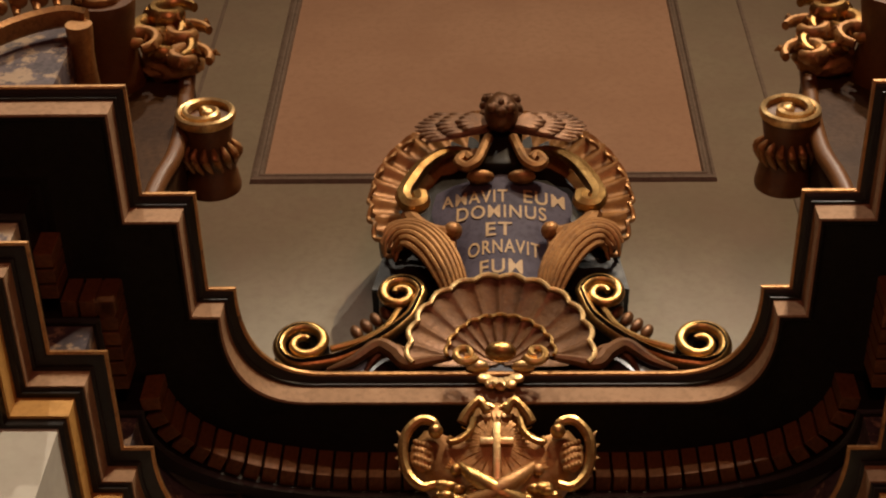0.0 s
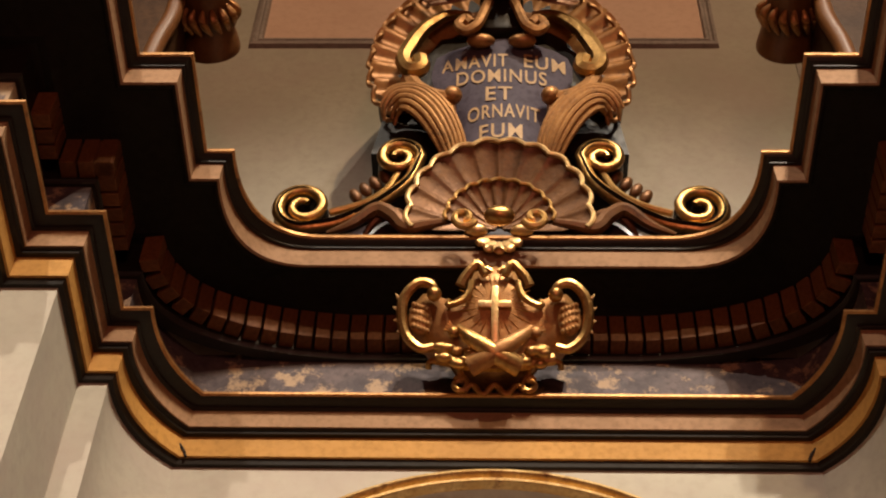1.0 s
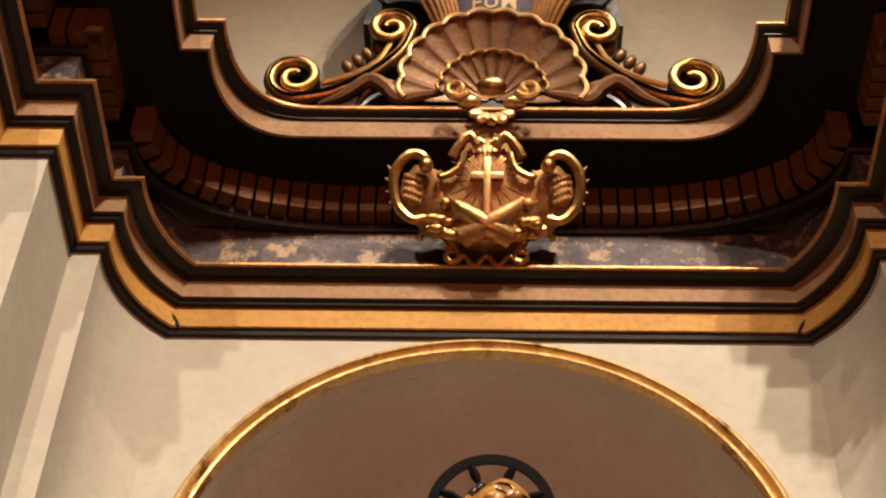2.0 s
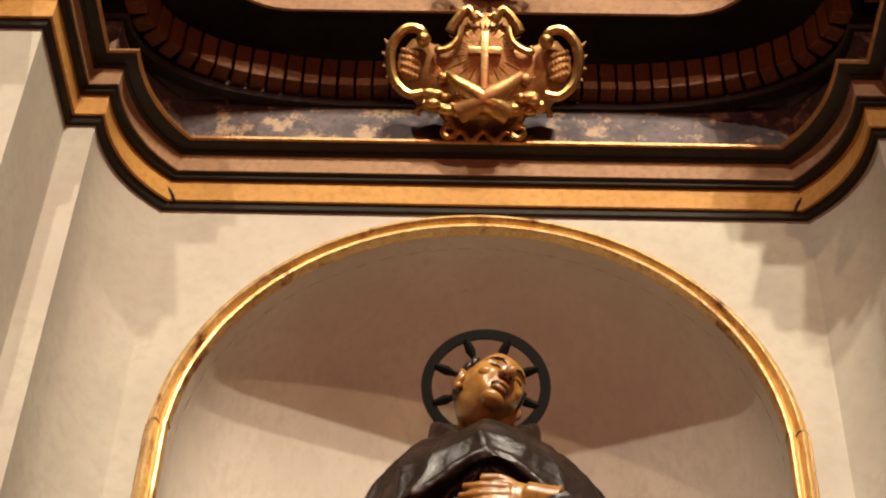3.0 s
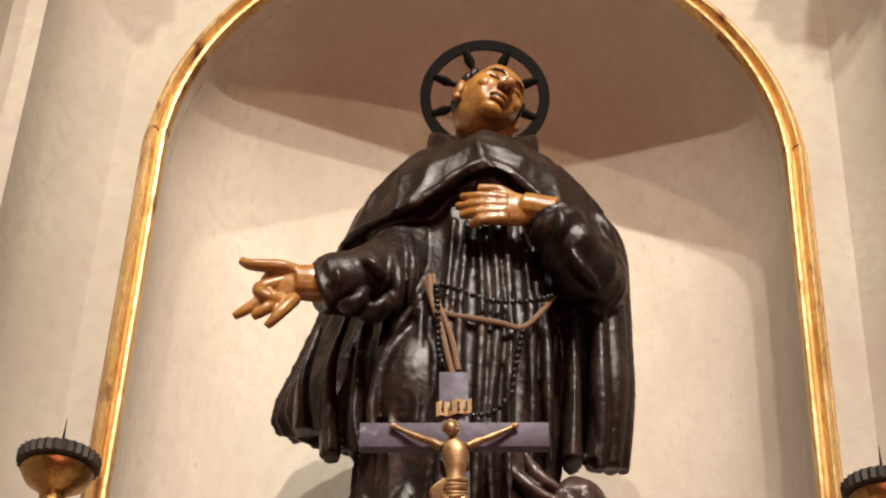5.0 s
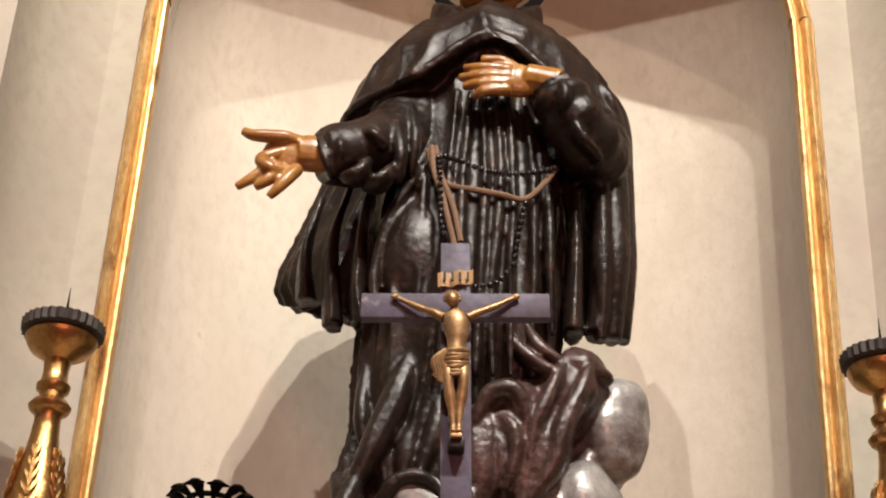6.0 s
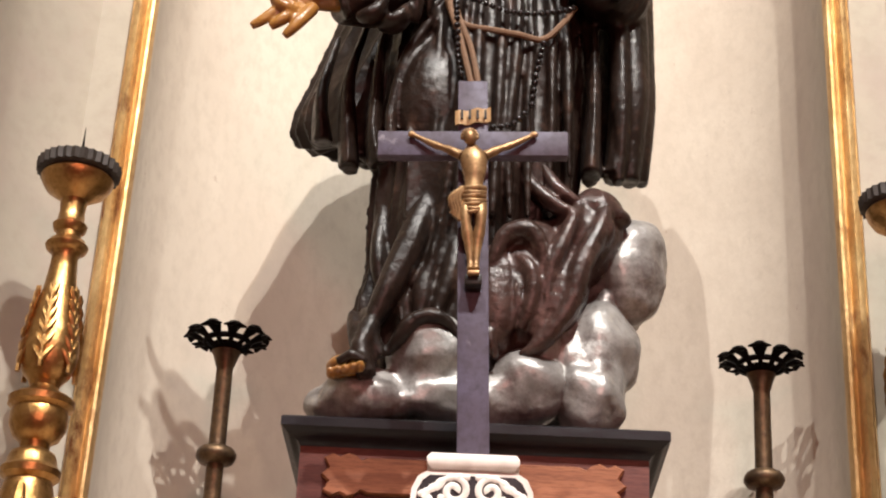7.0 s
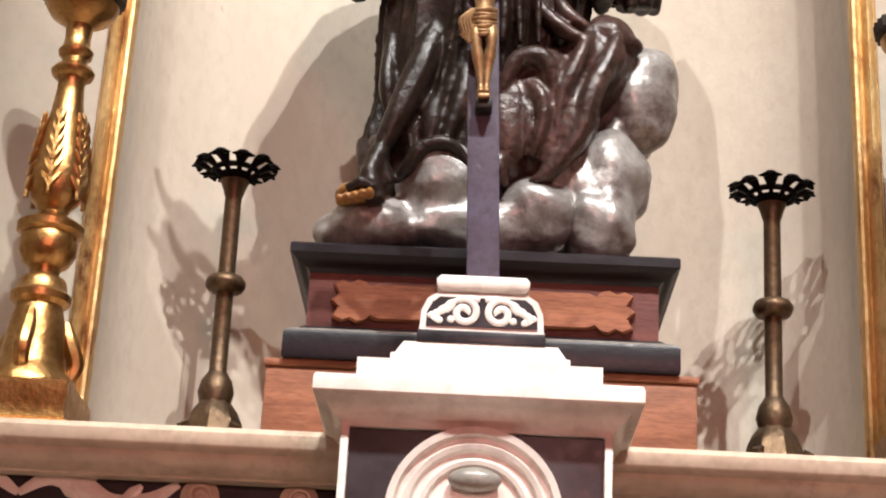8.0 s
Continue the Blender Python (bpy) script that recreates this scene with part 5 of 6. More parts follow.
    for k, (voxel, rounds) in enumerate(((0.0048, 3), (0.0032, 3), (0.006, 4), (0.0042, 4))):
        me = fuse(stuffs[k], voxel, rounds)
        skin_bm = bmesh.new()
        skin_bm.from_mesh(me)
        bpy.data.meshes.remove(me)
        skin_bm.normal_update()
        for v in skin_bm.verts:
            q = v.co
            if k in (0, 3):
                lift = 0.0035 * noise.noise(Vector((q.x * 26, q.y * 26, q.z * 7))) + 0.0008 * noise.noise(q * 70)
            elif k == 2:
                lift = 0.018 * noise.noise(q * 7) + 0.005 * noise.noise(q * 17) + 0.001 * noise.noise(q * 70)
            else:
                lift = 0.0
            v.co = q + v.normal * lift
        for f in skin_bm.faces:
            f.material_index = k
        me = bpy.data.meshes.new("carving")
        skin_bm.to_mesh(me)
        skin_bm.free()
        bm.from_mesh(me)
        bpy.data.meshes.remove(me)
    me = finish("statue", bm, [ROBE, FLESH, SILVER, ROBE_WORN])
    ob = new("statue", me)
    return tagged(ob, "polychrome wooden friar statue in black-brown habit on silver clouds", "statue")


statue()

# halo with spokes behind the head
halo = thing("halo", pose(0.014, 3.20, 4.328, 12), "dark iron halo ring with spokes behind the statue's head", "halo")
bm = bmesh.new()
loft(bm, [[(r * math.cos(a), y, r * math.sin(a)) for a in (2 * math.pi * k / 64 for k in range(64))] for r, y in ((0.158, 0.004), (0.158, -0.004), (0.132, -0.004), (0.132, 0.004), (0.158, 0.004))], caps=False)
part("ring", bm, IRON, halo)
for k in range(8):
    a = radians(22 + 45 * k)
    bm = bmesh.new()
    path = [Vector((r * math.cos(a), 0, r * math.sin(a))) for r in (0.05, 0.085, 0.105, 0.136)]
    tube(bm, path, [0.006, 0.007, 0.013, 0.009], 8)
    part("spoke", bm, IRON, halo)

# rope belt and rosary
belt = thing("rope_belt", None, "brown rope belt knotted round the statue's waist", "rope")
for pts in ([(-0.105, 2.935, 3.755), (-0.09, 2.925, 3.70), (-0.055, 2.925, 3.665), (0.0, 2.918, 3.655), (0.06, 2.915, 3.645), (0.11, 2.92, 3.635), (0.15, 2.935, 3.675), (0.178, 2.955, 3.72)], [(-0.098, 2.93, 3.765), (-0.09, 2.915, 3.70), (-0.07, 2.91, 3.64), (-0.05, 2.905, 3.56), (-0.035, 2.90, 3.50)], [(-0.09, 2.93, 3.765), (-0.075, 2.915, 3.69), (-0.045, 2.91, 3.61), (-0.025, 2.90, 3.52)]):
    bm = bmesh.new()
    tube(bm, [near(q) for q in smoothpath(pts, 6)], 0.0065, 8)
    part("cord", bm, CORD, belt)
ros = thing("rosary", None, "black bead rosary hanging from the statue's belt", "rosary")
bm = bmesh.new()
ball(bm, (0, 0, 0), 0.0068, 8, 6)
bead_mesh = finish("bead", bm, BEAD)


def beads(pts, step=0.0135):
    path = [near(q) for q in smoothpath(pts, 20)]
    acc = 0.0
    for a, b in zip(path, path[1:]):
        acc += (b - a).length
        if acc >= step:
            acc = 0.0
            ob = new("bead", bead_mesh)
            ob.parent = ros
            ob.location = b


beads([(-0.08, 2.92, 3.745), (-0.03, 2.905, 3.728), (0.03, 2.90, 3.705), (0.09, 2.905, 3.70), (0.15, 2.925, 3.71), (0.175, 2.945, 3.72)])
beads([(-0.083, 2.915, 3.75), (-0.075, 2.905, 3.66), (-0.07, 2.90, 3.58), (-0.06, 2.895, 3.53)])
beads([(0.115, 2.915, 3.64), (0.10, 2.905, 3.56), (0.09, 2.90, 3.47)])
beads([(0.085, 2.90, 3.46), (0.05, 2.905, 3.42), (0.0, 2.90, 3.41)])

# ---- statue pedestal ----
base = thing("statue_pedestal", pose(0, 3.0, 0), "red wood pedestal with black mouldings under the statue", "pedestal")


def slab(profile, y_back=0.56):
    """A rectangular block with a moulded edge; profile: (half width, out to the front, z)."""
    bm = bmesh.new()
    loft(bm, [[(-h, -o, z), (h, -o, z), (h, y_back, z), (-h, y_back, z)] for h, o, z in profile])
    return bm


part("top_moulding", slab([(0.318, 0.0, 2.650), (0.322, 0.004, 2.657), (0.330, 0.012, 2.662), (0.336, 0.016, 2.664), (0.345, 0.026, 2.671), (0.350, 0.031, 2.676), (0.354, 0.034, 2.678), (0.354, 0.034, 2.694), (0.350, 0.030, 2.698)]), EBONY, base, "black moulded top").location.z = -0.012
part("body", slab([(0.318, 0.0, 2.53), (0.318, 0.0, 2.655)]), MAHOGANY, base, smooth=False)
part("foot_moulding", slab([(0.352, 0.03, 2.466), (0.354, 0.032, 2.470), (0.354, 0.032, 2.512), (0.350, 0.030, 2.518), (0.335, 0.014, 2.524), (0.322, 0.004, 2.534)]), EBONY, base, "black painted foot")
bm = bmesh.new()
half = [(0.0, 0.036), (0.19, 0.036), (0.205, 0.030), (0.215, 0.040), (0.228, 0.044), (0.242, 0.036), (0.255, 0.042), (0.272, 0.034), (0.262, 0.014), (0.276, 0.0)]
line = half + [(x, -z) for x, z in reversed(half[:-1])]
line = line + [(-x, z) for x, z in reversed(line[1:-1])]
loft(bm, [[(x, y, 2.582 + z * 0.95) for x, z in line] for y in (-0.001, -0.012)] + [[(x * 0.985, -0.016, 2.582 + z * 0.88) for x, z in line]])
part("applied_board", bm, CEDAR, base, "orange cut-out board with lobed ends")
part("dusty_edge", slab([(0.340, 0.0185, 2.5205), (0.346, 0.0235, 2.5205), (0.346, 0.0235, 2.5235), (0.340, 0.0185, 2.5235)], 0.54), BOSS_STONE, base, "thin pale dusty edge", smooth=False)
crate = thing("wooden_box", pose(0, 2.985, 0), "plain reddish wooden box under the pedestal", "box")
bm = bmesh.new()
box(bm, -0.381, 0.385, 0.0, 0.57, 2.26, 2.452, 0.003)
part("box_body", bm, BOX_WOOD, crate)
bm = bmesh.new()
box(bm, -0.385, 0.389, -0.006, 0.57, 2.453, 2.466, 0.003)
part("lid", bm, BOX_WOOD, crate)


# ---- altar shelf ----
def long_profile(profile, x0, x1):
    bm = bmesh.new()
    loft(bm, [[(x, y, z) for y, z in profile] for x in (x0, x1)])
    return bm


shelf = thing("altar_shelf", None, "cream marble altar shelf with moulded edge and inlaid riser", "shelf")
prof = [(2.77, 2.189), (2.768, 2.192), (2.757, 2.194), (2.752, 2.197), (2.744, 2.201), (2.730, 2.210), (2.724, 2.221), (2.708, 2.226), (2.704, 2.231), (2.702, 2.250), (2.710, 2.26), (3.74, 2.26), (3.74, 2.189)]
for s in (-1, 1):
    part("moulded_slab", long_profile(prof, *((-1.9, -0.208) if s < 0 else (0.214, 1.9))), CREAM_MARBLE, shelf)
part("middle_slab", long_profile([(2.80, 2.15), (2.80, 2.258), (3.74, 2.258), (3.74, 2.15)], -0.203, 0.203), CREAM_MARBLE, shelf, smooth=False)
bm = bmesh.new()
box(bm, -1.9, 1.9, 2.802, 3.74, 1.0, 2.189)
part("riser", bm, BLACK_MARBLE, shelf, "black marble riser", smooth=False)
altar = thing("altar_block", None, "marble altar block below the shelf", "altar", kind="structure")
bm = bmesh.new()
box(bm, -1.6, 1.6, 2.35, 2.82, 0.0, 1.35)
part("block", bm, CREAM_MARBLE, altar, smooth=False)


def inlay_scroll(cx, cz, y, s, k, mat, parent, name="inlay_scroll"):
    """Flat leaf scroll of white marble let into the black."""
    bm = bmesh.new()
    path = smoothpath([(cx, y, cz), (cx + s * 0.05 * k, y, cz + 0.028 * k), (cx + s * 0.10 * k, y, cz + 0.016 * k), (cx + s * 0.15 * k, y, cz - 0.012 * k), (cx + s * 0.21 * k, y, cz - 0.004 * k), (cx + s * 0.26 * k, y, cz + 0.026 * k)], 6)
    m = len(path) - 1
    tube(bm, path, [k * (0.006 + 0.013 * math.sin(math.pi * i / m)) for i in range(m + 1)], 8, 0.25)
    for j in range(6):
        q = path[4 + j * 4]
        up = (-1) ** j
        e = q + Vector((s * 0.030 * k, 0, up * 0.034 * k))
        tube(bm, [q, q.lerp(e, 0.5) + Vector((s * 0.004, 0, up * 0.004)), e], [0.010 * k, 0.012 * k, 0.004 * k], 8, 0.25)
    return part(name, bm, mat, parent)


for s in (-1, 1):
    inlay_scroll(s * 0.74, 2.160, 2.800, -s, 1.0, WHITE_MARBLE, shelf)
    inlay_scroll(s * 0.74, 2.160, 2.800, s, 1.0, WHITE_MARBLE, shelf)
    for x in (0.283, 0.444):
        bm = bmesh.new()
        ob = lathe(bm, [(0.0005, 0.0), (0.030, 0.0), (0.032, 0.004), (0.024, 0.009), (0.0005, 0.010)], 20)
        rot = Matrix.Translation((s * x, 2.802, 2.166)) @ Matrix.Rotation(radians(90), 4, "X")
        bmesh.ops.transform(bm, matrix=rot, verts=bm.verts)
        tube(bm, [Vector((s * x, 2.791, 2.166)) + q for q in spiral(0, 0, 0.020, 0.004, 0, 1.5, 24)], 0.004, 6)
        part("rosette", bm, CREAM_MARBLE, shelf, "tan marble rosette")

# ---- tabernacle ----
tab = thing("tabernacle", pose(0, 2.5, 0), "white and dark marble tabernacle front on the altar", "tabernacle")
part("crown", slab([(0.137, -0.06, 2.328), (0.137, -0.06, 2.350), (0.130, -0.062, 2.352), (0.126, -0.066, 2.360), (0.118, -0.068, 2.372)], 0.30), WHITE_MARBLE, tab, smooth=False)
part("step", slab([(0.184, -0.02, 2.280), (0.184, -0.02, 2.328)], 0.30), WHITE_MARBLE, tab, smooth=False)
part("cornice", slab([(0.199, -0.002, 2.216), (0.203, 0.004, 2.226), (0.214, 0.018, 2.234), (0.226, 0.032, 2.248), (0.236, 0.042, 2.253), (0.241, 0.046, 2.257), (0.241, 0.046, 2.275), (0.238, 0.044, 2.281)], 0.32), WHITE_MARBLE, tab)
part("body", slab([(0.195, -0.012, 1.60), (0.195, -0.012, 2.224)], 0.32), BLACK_MARBLE, tab, "black marble body with pale veins", smooth=False)
for s in (-1, 1):
    bm = bmesh.new()
    box(bm, s * 0.193 - 0.006, s * 0.193 + 0.006, -0.002, 0.30, 1.6, 2.223, 0.002)
    part("edge_strip", bm, WHITE_MARBLE, tab)
bm = bmesh.new()
rot = Matrix.Translation((0, 0.014, 2.092)) @ Matrix.Rotation(radians(90), 4, "X")
lathe(bm, [(0.0005, 0.004), (0.07, 0.004), (0.074, 0.012), (0.080, 0.014), (0.084, 0.008), (0.092, 0.008), (0.096, 0.016), (0.103, 0.019), (0.107, 0.011), (0.114, 0.011), (0.118, 0.022), (0.128, 0.024), (0.131, 0.0)], 48)
bmesh.ops.transform(bm, matrix=rot, verts=bm.verts)
part("round_moulding", bm, WHITE_MARBLE, tab, "concentric white marble arch moulding")
bm = bmesh.new()
box(bm, -0.131, 0.131, -0.010, 0.012, 1.6, 2.09, 0.003)
part("door_surround", bm, WHITE_MARBLE, tab)
bm = bmesh.new()
ball(bm, (0, -0.004, 2.142), (0.039, 0.018, 0.018), 24, 12)
part("boss", bm, BOSS_STONE, tab, "oval grey stone boss")
# inlaid stand under the crucifix
stand = thing("crucifix_stand", pose(0, 2.565, 0.02), "small black and white inlaid marble stand on the tabernacle", "stand")
bm = bmesh.new()
box(bm, -0.099, 0.099, 0.0, 0.12, 2.352, 2.372, 0.002)
part("foot", bm, BLACK_MARBLE, stand)
bm = bmesh.new()
pts = [(-0.096, 2.372), (-0.094, 2.405), (-0.085, 2.425), (-0.070, 2.435), (0.070, 2.435), (0.085, 2.425), (0.094, 2.405), (0.096, 2.372)]
loft(bm, [[(x, y, z) for x, z in pts] for y in (0.006, 0.11)])
part("block", bm, WHITE_MARBLE, stand)
bm = bmesh.new()
pts = [(-0.086, 2.380), (-0.085, 2.402), (-0.077, 2.418), (-0.066, 2.427), (0.066, 2.427), (0.077, 2.418), (0.085, 2.402), (0.086, 2.380)]
loft(bm, [[(x, y, z) for x, z in pts] for y in (0.003, 0.02)])
part("dark_inlay", bm, BLACK_MARBLE, stand)
for s in (-1, 1):
    bm = bmesh.new()
    tube(bm, [Vector((s * 0.028, 0.002, 2.402)) + q for q in spiral(0, 0, 0.022, 0.004, radians(90), s * 1.3, 28)], 0.0055, 6, 0.4)
    for k in range(5):
        b = Vector((s * (0.044 + 0.007 * k), 0.002, 2.418 - 0.005 * k))
        e = b + Vector((s * 0.012, 0, -0.016 + 0.003 * k))
        tube(bm, [b, b.lerp(e, 0.5), e], [0.004, 0.006, 0.003], 6, 0.4)
    tube(bm, smoothpath([(s * 0.004, 0.002, 2.424), (s * 0.020, 0.002, 2.425), (s * 0.040, 0.002, 2.421), (s * 0.060, 0.002, 2.408), (s * 0.076, 0.002, 2.388)], 5), [0.0035 + 0.0025 * abs(math.sin(0.9 * i)) for i in range(21)], 6, 0.4)
    ball(bm, (s * 0.048, 0.002, 2.390), (0.006, 0.002, 0.006), 10, 6)
    ball(bm, (s * 0.066, 0.002, 2.388), (0.006, 0.002, 0.006), 10, 6)
    part("inlay_scroll", bm, WHITE_MARBLE, stand)
bm = bmesh.new()
loft(bm, [[(-h, -o, z), (h, -o, z), (h, 0.1 + o, z), (-h, 0.1 + o, z)] for h, o, z in ((0.062, -0.006, 2.436), (0.068, 0.0, 2.440), (0.072, 0.004, 2.447), (0.072, 0.004, 2.454), (0.066, 0.0, 2.462), (0.058, -0.006, 2.463))])
part("cap", bm, WHITE_MARBLE, stand)

# ---- crucifix ----
cru = thing("crucifix", pose(0.0, 2.605, 2.466, 0, -2.3), "grey-violet painted wooden crucifix with brass figure", "crucifix")
bm = bmesh.new()
box(bm, -0.026, 0.026, 0.0, 0.022, 0.0, 0.722, 0.002)
part("upright", bm, CROSS_WOOD, cru)
bm = bmesh.new()
box(bm, -0.164, 0.164, -0.003, 0.020, 0.570, 0.618, 0.002)
part("crossbar", bm, CROSS_WOOD, cru)
bm = bmesh.new()
pth = [Vector((-0.031 + 0.062 * k / 10, -0.006 - 0.004 * math.sin(k * 1.3), 0)) for k in range(11)]
loft(bm, [[(q.x, q.y, z + 0.004 * math.sin(q.x * 40)) for q in pth] + [(q.x, q.y + 0.004, z + 0.004 * math.sin(q.x * 40)) for q in reversed(pth)] for z in (0.632, 0.660)])
part("title_scroll", bm, LETTER, cru, "small tan scroll")
for k in range(4):
    bm = bmesh.new()
    x = -0.021 + 0.0135 * k
    box(bm, x, x + 0.004, -0.0125, -0.009, 0.638, 0.655)
    part("bar", bm, DARK, cru)
bm = bmesh.new()
for s in (-1, 1):
    pth = smoothpath([(s * 0.020, -0.026, 0.556), (s * 0.042, -0.022, 0.570), (s * 0.068, -0.016, 0.584), (s * 0.100, -0.010, 0.604)], 5)
    tube(bm, pth, [0.0095, 0.0085, 0.0078, 0.0082, 0.0080, 0.0072, 0.0062, 0.0058, 0.0062, 0.0066, 0.0062, 0.0056, 0.0050, 0.0045, 0.0042, 0.0040], 10)
    ball(bm, (s * 0.105, -0.010, 0.607), (0.0075, 0.005, 0.006), 8, 6)
    tube(bm, smoothpath([(s * 0.009, -0.026, 0.470), (s * 0.0125, -0.036, 0.428), (s * 0.007, -0.028, 0.388), (s * 0.0045, -0.028, 0.350), (s * 0.005, -0.034, 0.338)], 5), [0.0125, 0.0130, 0.0128, 0.0120, 0.0108, 0.0092, 0.0084, 0.0094, 0.0098, 0.0092, 0.0082, 0.0074, 0.0066, 0.0058, 0.0054, 0.0052, 0.0056, 0.0062, 0.0062, 0.0056, 0.0048], 12)
rings = []
for z, rx, ry, cx in ((0.470, 0.0165, 0.012, 0.0), (0.485, 0.0165, 0.012, 0.0), (0.500, 0.0150, 0.011, 0.001), (0.515, 0.0175, 0.012, 0.002), (0.532, 0.0215, 0.0145, 0.002), (0.547, 0.0235, 0.0150, 0.001), (0.560, 0.0220, 0.013, 0.0), (0.570, 0.012, 0.009, -0.001), (0.576, 0.008, 0.007, -0.002)):
    rings.append([(cx + rx * math.cos(a), -0.026 + ry * math.sin(a) * (1 + 0.10 * abs(math.cos(2 * a))), z) for a in (2 * math.pi * k / 20 for k in range(20))])
loft(bm, rings)
turn = Matrix.Rotation(radians(-18), 3, "Y")
ball(bm, (-0.006, -0.037, 0.586), (0.0115, 0.0125, 0.0155), 14, 10, turn)
for k in range(9):
    a = radians(-10 + 200 * k / 8)
    ball(bm, (-0.006 + 0.0115 * math.cos(a), -0.034, 0.589 + 0.0125 * math.sin(a)), 0.0048, 8, 6)
# loincloth in folds with a hanging knot
for k in range(7):
    z = 0.486 - 0.0075 * k
    tube(bm, smoothpath([(-0.021, -0.030, z + 0.004), (-0.008, -0.043, z - 0.002), (0.008, -0.043, z - 0.003 * (k % 2)), (0.020, -0.032, z + 0.003)], 4), 0.0052 - 0.0003 * k, 8)
for k in range(4):
    x = -0.020 - 0.0045 * k
    tube(bm, smoothpath([(-0.017, -0.040, 0.486), (x - 0.004, -0.040, 0.468), (x, -0.036, 0.446), (x - 0.003, -0.034, 0.428 + 0.004 * k)], 5), 0.0048, 8)
box(bm, -0.010, 0.010, -0.040, -0.002, 0.327, 0.334, 0.002)
part("figure", bm, CORPUS, cru, "brass figure, plain")
bm = bmesh.new()
box(bm, -0.014, 0.014, -0.032, -0.001, 0.312, 0.331, 0.003)
part("foot_rest", bm, DARK, cru)


# ---- big gilt candlesticks ----
def gilt_candlestick(x, turn):
    c = thing("gilt_candlestick", pose(x, 2.95, 2.26, 0, 0, turn), "tall turned gilt wooden candlestick on the marble shelf", "candlestick", "gilt candlesticks")
    bm = bmesh.new()
    loft(bm, [[(r * math.cos(a + math.pi / 4) * 1.3, r * math.sin(a + math.pi / 4) * 1.3, z) for a in (0, math.pi / 2, math.pi, 1.5 * math.pi)] for r, z in ((0.118, 0.0), (0.122, 0.01), (0.118, 0.035), (0.102, 0.045), (0.098, 0.07), (0.102, 0.08), (0.102, 0.11), (0.092, 0.115))])
    part("base", bm, GILT, c)
    bm = bmesh.new()
    lathe(bm, [(0.085, 0.115), (0.082, 0.13), (0.062, 0.150), (0.056, 0.17), (0.052, 0.21), (0.048, 0.245), (0.042, 0.27), (0.053, 0.278), (0.055, 0.29), (0.046, 0.30), (0.044, 0.312), (0.040, 0.322), (0.026, 0.330), (0.028, 0.342), (0.042, 0.352), (0.052, 0.372), (0.053, 0.395), (0.050, 0.405), (0.060, 0.412), (0.061, 0.424), (0.050, 0.432), (0.032, 0.440), (0.026, 0.450), (0.030, 0.458)], 36)
    part("lower_stem", bm, GILT, c)
    for k in range(3):
        a = radians(-90 + 120 * k)
        bm = bmesh.new()
        q0 = Vector((math.cos(a), math.sin(a), 0))
        pth = smoothpath([q0 * 0.055 + Vector((0, 0, 0.13)), q0 * 0.078 + Vector((0, 0, 0.17)), q0 * 0.062 + Vector((0, 0, 0.215)), q0 * 0.052 + Vector((0, 0, 0.25))], 5)
        tube(bm, pth, [0.009 + 0.008 * math.sin(math.pi * i / (len(pth) - 1)) for i in range(len(pth))], 8)
        part("bracket", bm, GILT, c)
    bm = bmesh.new()
    lathe(bm, [(0.028, 0.458), (0.044, 0.475), (0.052, 0.50), (0.0535, 0.525), (0.050, 0.555), (0.044, 0.585), (0.037, 0.62), (0.030, 0.655), (0.026, 0.69), (0.0245, 0.715), (0.030, 0.724)], 36)
    part("vase", bm, GILT, c)
    # leaf relief round the vase
    for k in range(6):
        a0 = radians(-90 + 60 * k)
        bm = bmesh.new()
        for j in range(6):
            z = 0.485 + 0.026 * j
            r = 0.054 - 0.012 * max(0, j - 2) / 3
            for s in (-1, 1):
                b = Vector((r * math.cos(a0), r * math.sin(a0), z))
                an = a0 + s * (0.34 - 0.03 * j)
                e = Vector(((r - 0.002) * math.cos(an), (r - 0.002) * math.sin(an), z + 0.028))
                tube(bm, [b, b.lerp(e, 0.6) + Vector((0.001 * math.cos(an), 0.001 * math.sin(an), 0)), e], [0.004, 0.0055, 0.0025], 6)
        b = Vector((0.054 * math.cos(a0), 0.054 * math.sin(a0), 0.47))
        e = Vector((0.042 * math.cos(a0), 0.042 * math.sin(a0), 0.645))
        tube(bm, [b, b.lerp(e, 0.5) * 1.02, e], [0.005, 0.005, 0.002], 6)
        part("leaf", bm, GILT, c)
    bm = bmesh.new()
    lathe(bm, [(0.028, 0.722), (0.038, 0.730), (0.041, 0.738), (0.034, 0.748), (0.024, 0.756), (0.024, 0.766), (0.031, 0.772), (0.033, 0.782), (0.026, 0.79), (0.024, 0.81), (0.026, 0.835), (0.040, 0.846), (0.058, 0.858), (0.068, 0.874), (0.070, 0.882), (0.066, 0.886), (0.001, 0.886)], 36)
    part("cup", bm, GILT, c)
    bm = bmesh.new()
    lathe(bm, [(0.066, 0.886), (0.078, 0.892), (0.080, 0.914), (0.074, 0.914), (0.070, 0.896), (0.001, 0.894)], 60, wob=0.03, lobes=30)
    part("drip_pan", bm, WAX, c, "dark fluted iron drip pan")
    bm = bmesh.new()
    tube(bm, [(0, 0, 0.89), (0, 0, 0.95), (0, 0, 1.0)], [0.005, 0.003, 0.0006], 8)
    part("spike", bm, IRON, c)
    return c


gilt_candlestick(-0.79, 0)
gilt_candlestick(0.80, 0)


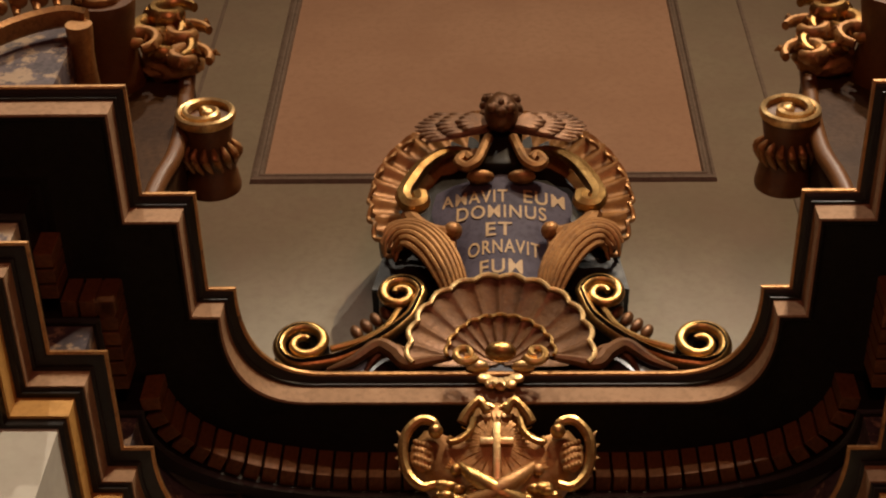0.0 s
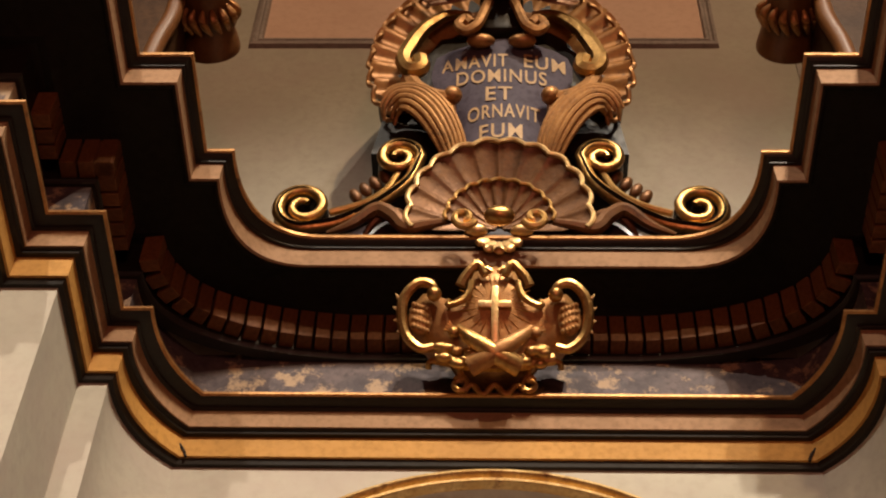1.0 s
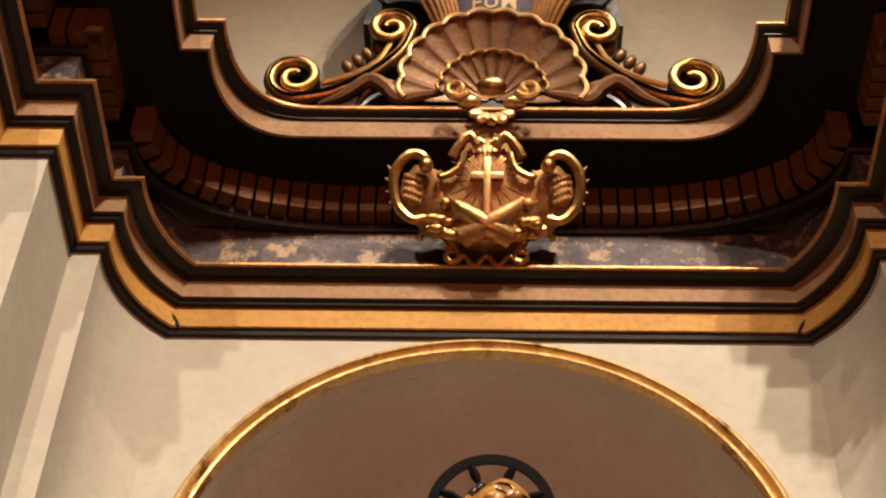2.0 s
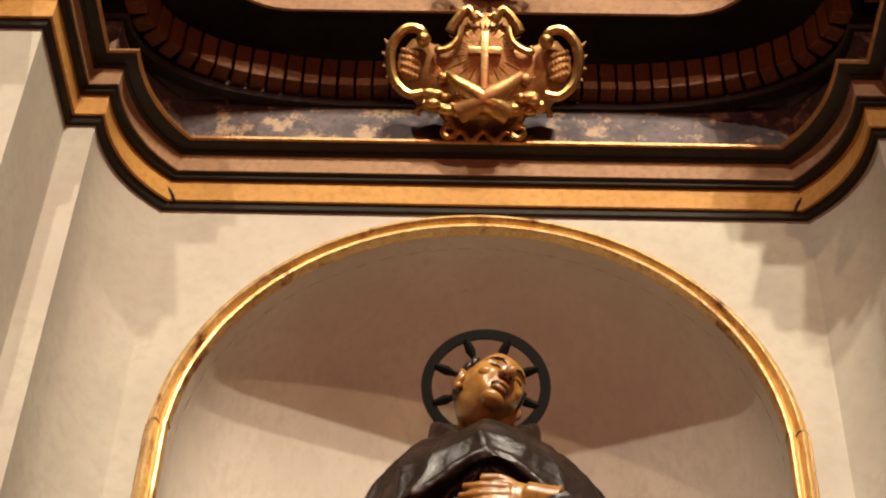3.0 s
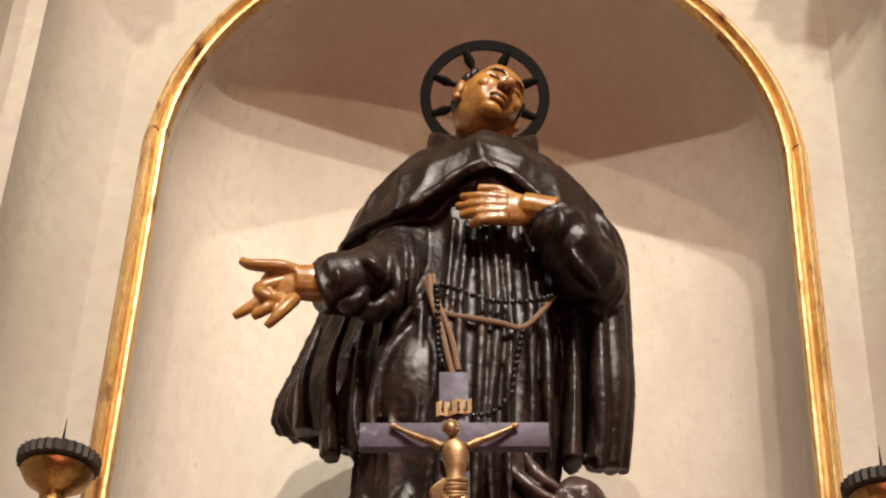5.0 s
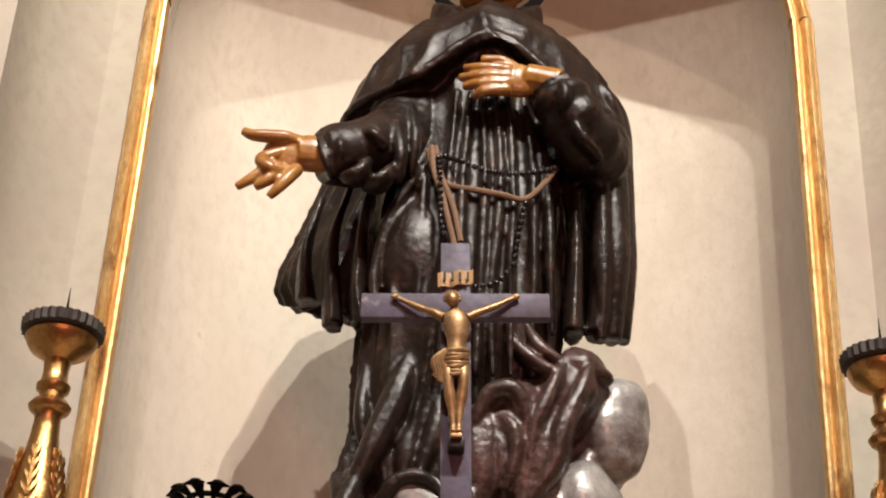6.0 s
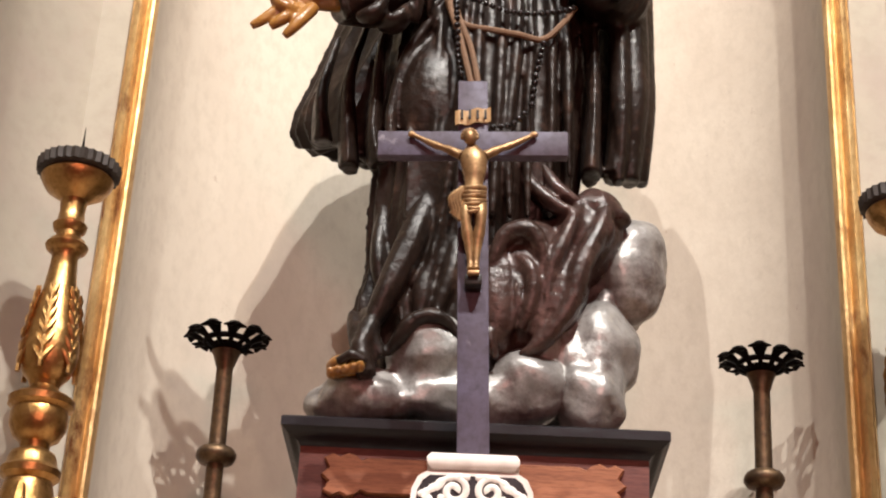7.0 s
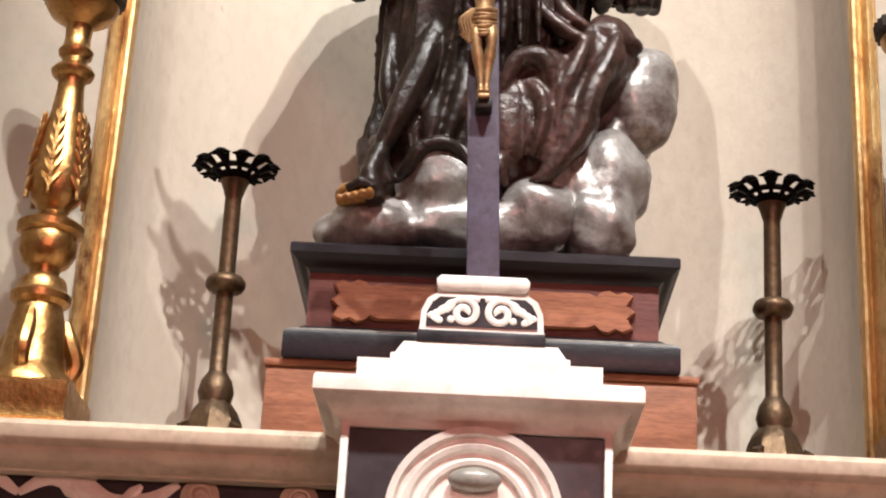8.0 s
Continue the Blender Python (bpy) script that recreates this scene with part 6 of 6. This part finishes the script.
# ---- bronze pricket candlesticks ----
def bronze_candlestick(x, turn, lean):
    c = thing("bronze_candlestick", pose(x, 3.29, 2.26, 0, lean, turn), "slim aged bronze candlestick with pierced crown on the shelf", "candlestick", "bronze candlesticks")
    bm = bmesh.new()
    loft(bm, [[(r * math.cos(a), r * math.sin(a), z) for a in (math.pi / 4 + math.pi / 2 * k for k in range(4))] for r, z in ((0.086, 0.0), (0.088, 0.012), (0.080, 0.02), (0.074, 0.03))])
    part("foot_plate", bm, BRONZE, c)
    bm = bmesh.new()
    lathe(bm, [(0.058, 0.128), (0.062, 0.136), (0.058, 0.146), (0.053, 0.165), (0.044, 0.186), (0.034, 0.200), (0.030, 0.206)], 24, wob=0.05, lobes=8)
    part("dome", bm, BRONZE, c, "lobed bronze dome of the foot")
    bm = bmesh.new()
    lathe(bm, [(0.030, 0.02), (0.026, 0.08), (0.030, 0.13)], 16)
    part("core", bm, IRON, c)
    for k in range(4):
        a = radians(45 + 90 * k)
        q0 = Vector((math.cos(a), math.sin(a), 0))
        bm = bmesh.new()
        pth = smoothpath([q0 * 0.078 + Vector((0, 0, 0.02)), q0 * 0.062 + Vector((0, 0, 0.06)), q0 * 0.058 + Vector((0, 0, 0.10)), q0 * 0.066 + Vector((0, 0, 0.14)), q0 * 0.072 + Vector((0, 0, 0.152))], 5)
        tube(bm, pth, [0.012 - 0.003 * math.sin(math.pi * i / (len(pth) - 1)) for i in range(len(pth))], 8)
        part("rib", bm, BRONZE, c)
        an = a + radians(45)
        q1 = Vector((math.cos(an), math.sin(an), 0))
        side = Vector((-q1.y, q1.x, 0))
        bm = bmesh.new()
        for d in (-1, 1):
            tube(bm, smoothpath([q1 * 0.054 + side * d * 0.040 + Vector((0, 0, 0.03)), q1 * 0.047 + side * d * 0.022 + Vector((0, 0, 0.075)), q1 * 0.046 + side * d * 0.004 + Vector((0, 0, 0.045)), q1 * 0.050 + Vector((0, 0, 0.025))], 5), 0.005, 6)
            tube(bm, smoothpath([q1 * 0.046 + side * d * 0.030 + Vector((0, 0, 0.115)), q1 * 0.046 + side * d * 0.014 + Vector((0, 0, 0.085)), q1 * 0.046 + Vector((0, 0, 0.112))], 5), 0.005, 6)
        ball(bm, q1 * 0.048 + Vector((0, 0, 0.120)), (0.020, 0.020, 0.012), 12, 8)
        part("tracery", bm, BRONZE, c)
    bm = bmesh.new()
    lathe(bm, [(0.030, 0.20), (0.036, 0.225), (0.030, 0.25), (0.022, 0.262), (0.0175, 0.27), (0.0175, 0.43), (0.021, 0.436), (0.0175, 0.442)], 24)
    part("lower_stem", bm, BRONZE, c)
    bm = bmesh.new()
    lathe(bm, [(0.018, 0.432), (0.034, 0.438), (0.040, 0.448), (0.040, 0.456), (0.034, 0.466), (0.020, 0.472)], 28, wob=0.02, lobes=14)
    part("knop", bm, BRONZE, c)
    bm = bmesh.new()
    lathe(bm, [(0.0175, 0.47), (0.017, 0.64), (0.020, 0.648), (0.022, 0.656), (0.026, 0.668), (0.030, 0.676)], 24)
    part("upper_stem", bm, BRONZE, c)
    bm = bmesh.new()
    tube(bm, [(0.046 * math.cos(a), 0.046 * math.sin(a), 0.698) for a in (2 * math.pi * k / 40 for k in range(41))], 0.005, 6, 1.3, Vector((0, 0, 1)))
    lathe(bm, [(0.019, 0.662), (0.026, 0.672), (0.030, 0.686), (0.034, 0.692), (0.026, 0.694), (0.001, 0.688)], 20)
    part("crown", bm, IRON, c, "dark pierced leaf crown")
    for k in range(10):
        a = 2 * math.pi * k / 10 + turn
        q0 = Vector((math.cos(a), math.sin(a), 0))
        side = Vector((-q0.y, q0.x, 0))
        droop = 0.004 * math.sin(3.1 * k + turn)
        bm = bmesh.new()
        tube(bm, smoothpath([q0 * 0.027 + Vector((0, 0, 0.685)), q0 * 0.036 + Vector((0, 0, 0.690)), q0 * 0.046 + Vector((0, 0, 0.698))], 4), 0.0055, 6)
        tube(bm, smoothpath([q0 * 0.043 + Vector((0, 0, 0.697)), q0 * 0.062 + Vector((0, 0, 0.709)), q0 * 0.078 + Vector((0, 0, 0.713 + droop)), q0 * 0.092 + Vector((0, 0, 0.707 + droop))], 4), [0.008, 0.009, 0.010, 0.012, 0.014, 0.015, 0.015, 0.014, 0.012, 0.010, 0.008, 0.005, 0.002], 8, 0.45, Vector((0, 0, 1)))
        for d in (-1, 1):
            b = q0 * 0.074 + Vector((0, 0, 0.712 + droop))
            e = q0 * 0.080 + side * d * 0.023 + Vector((0, 0, 0.706 + droop))
            tube(bm, [b, b.lerp(e, 0.5), e], [0.008, 0.009, 0.003], 6, 0.5, Vector((0, 0, 1)))
        part("crown_leaf", bm, IRON, c)
    return c


bronze_candlestick(-0.512, 0, -0.6)
bronze_candlestick(0.572, 10, 0.5)
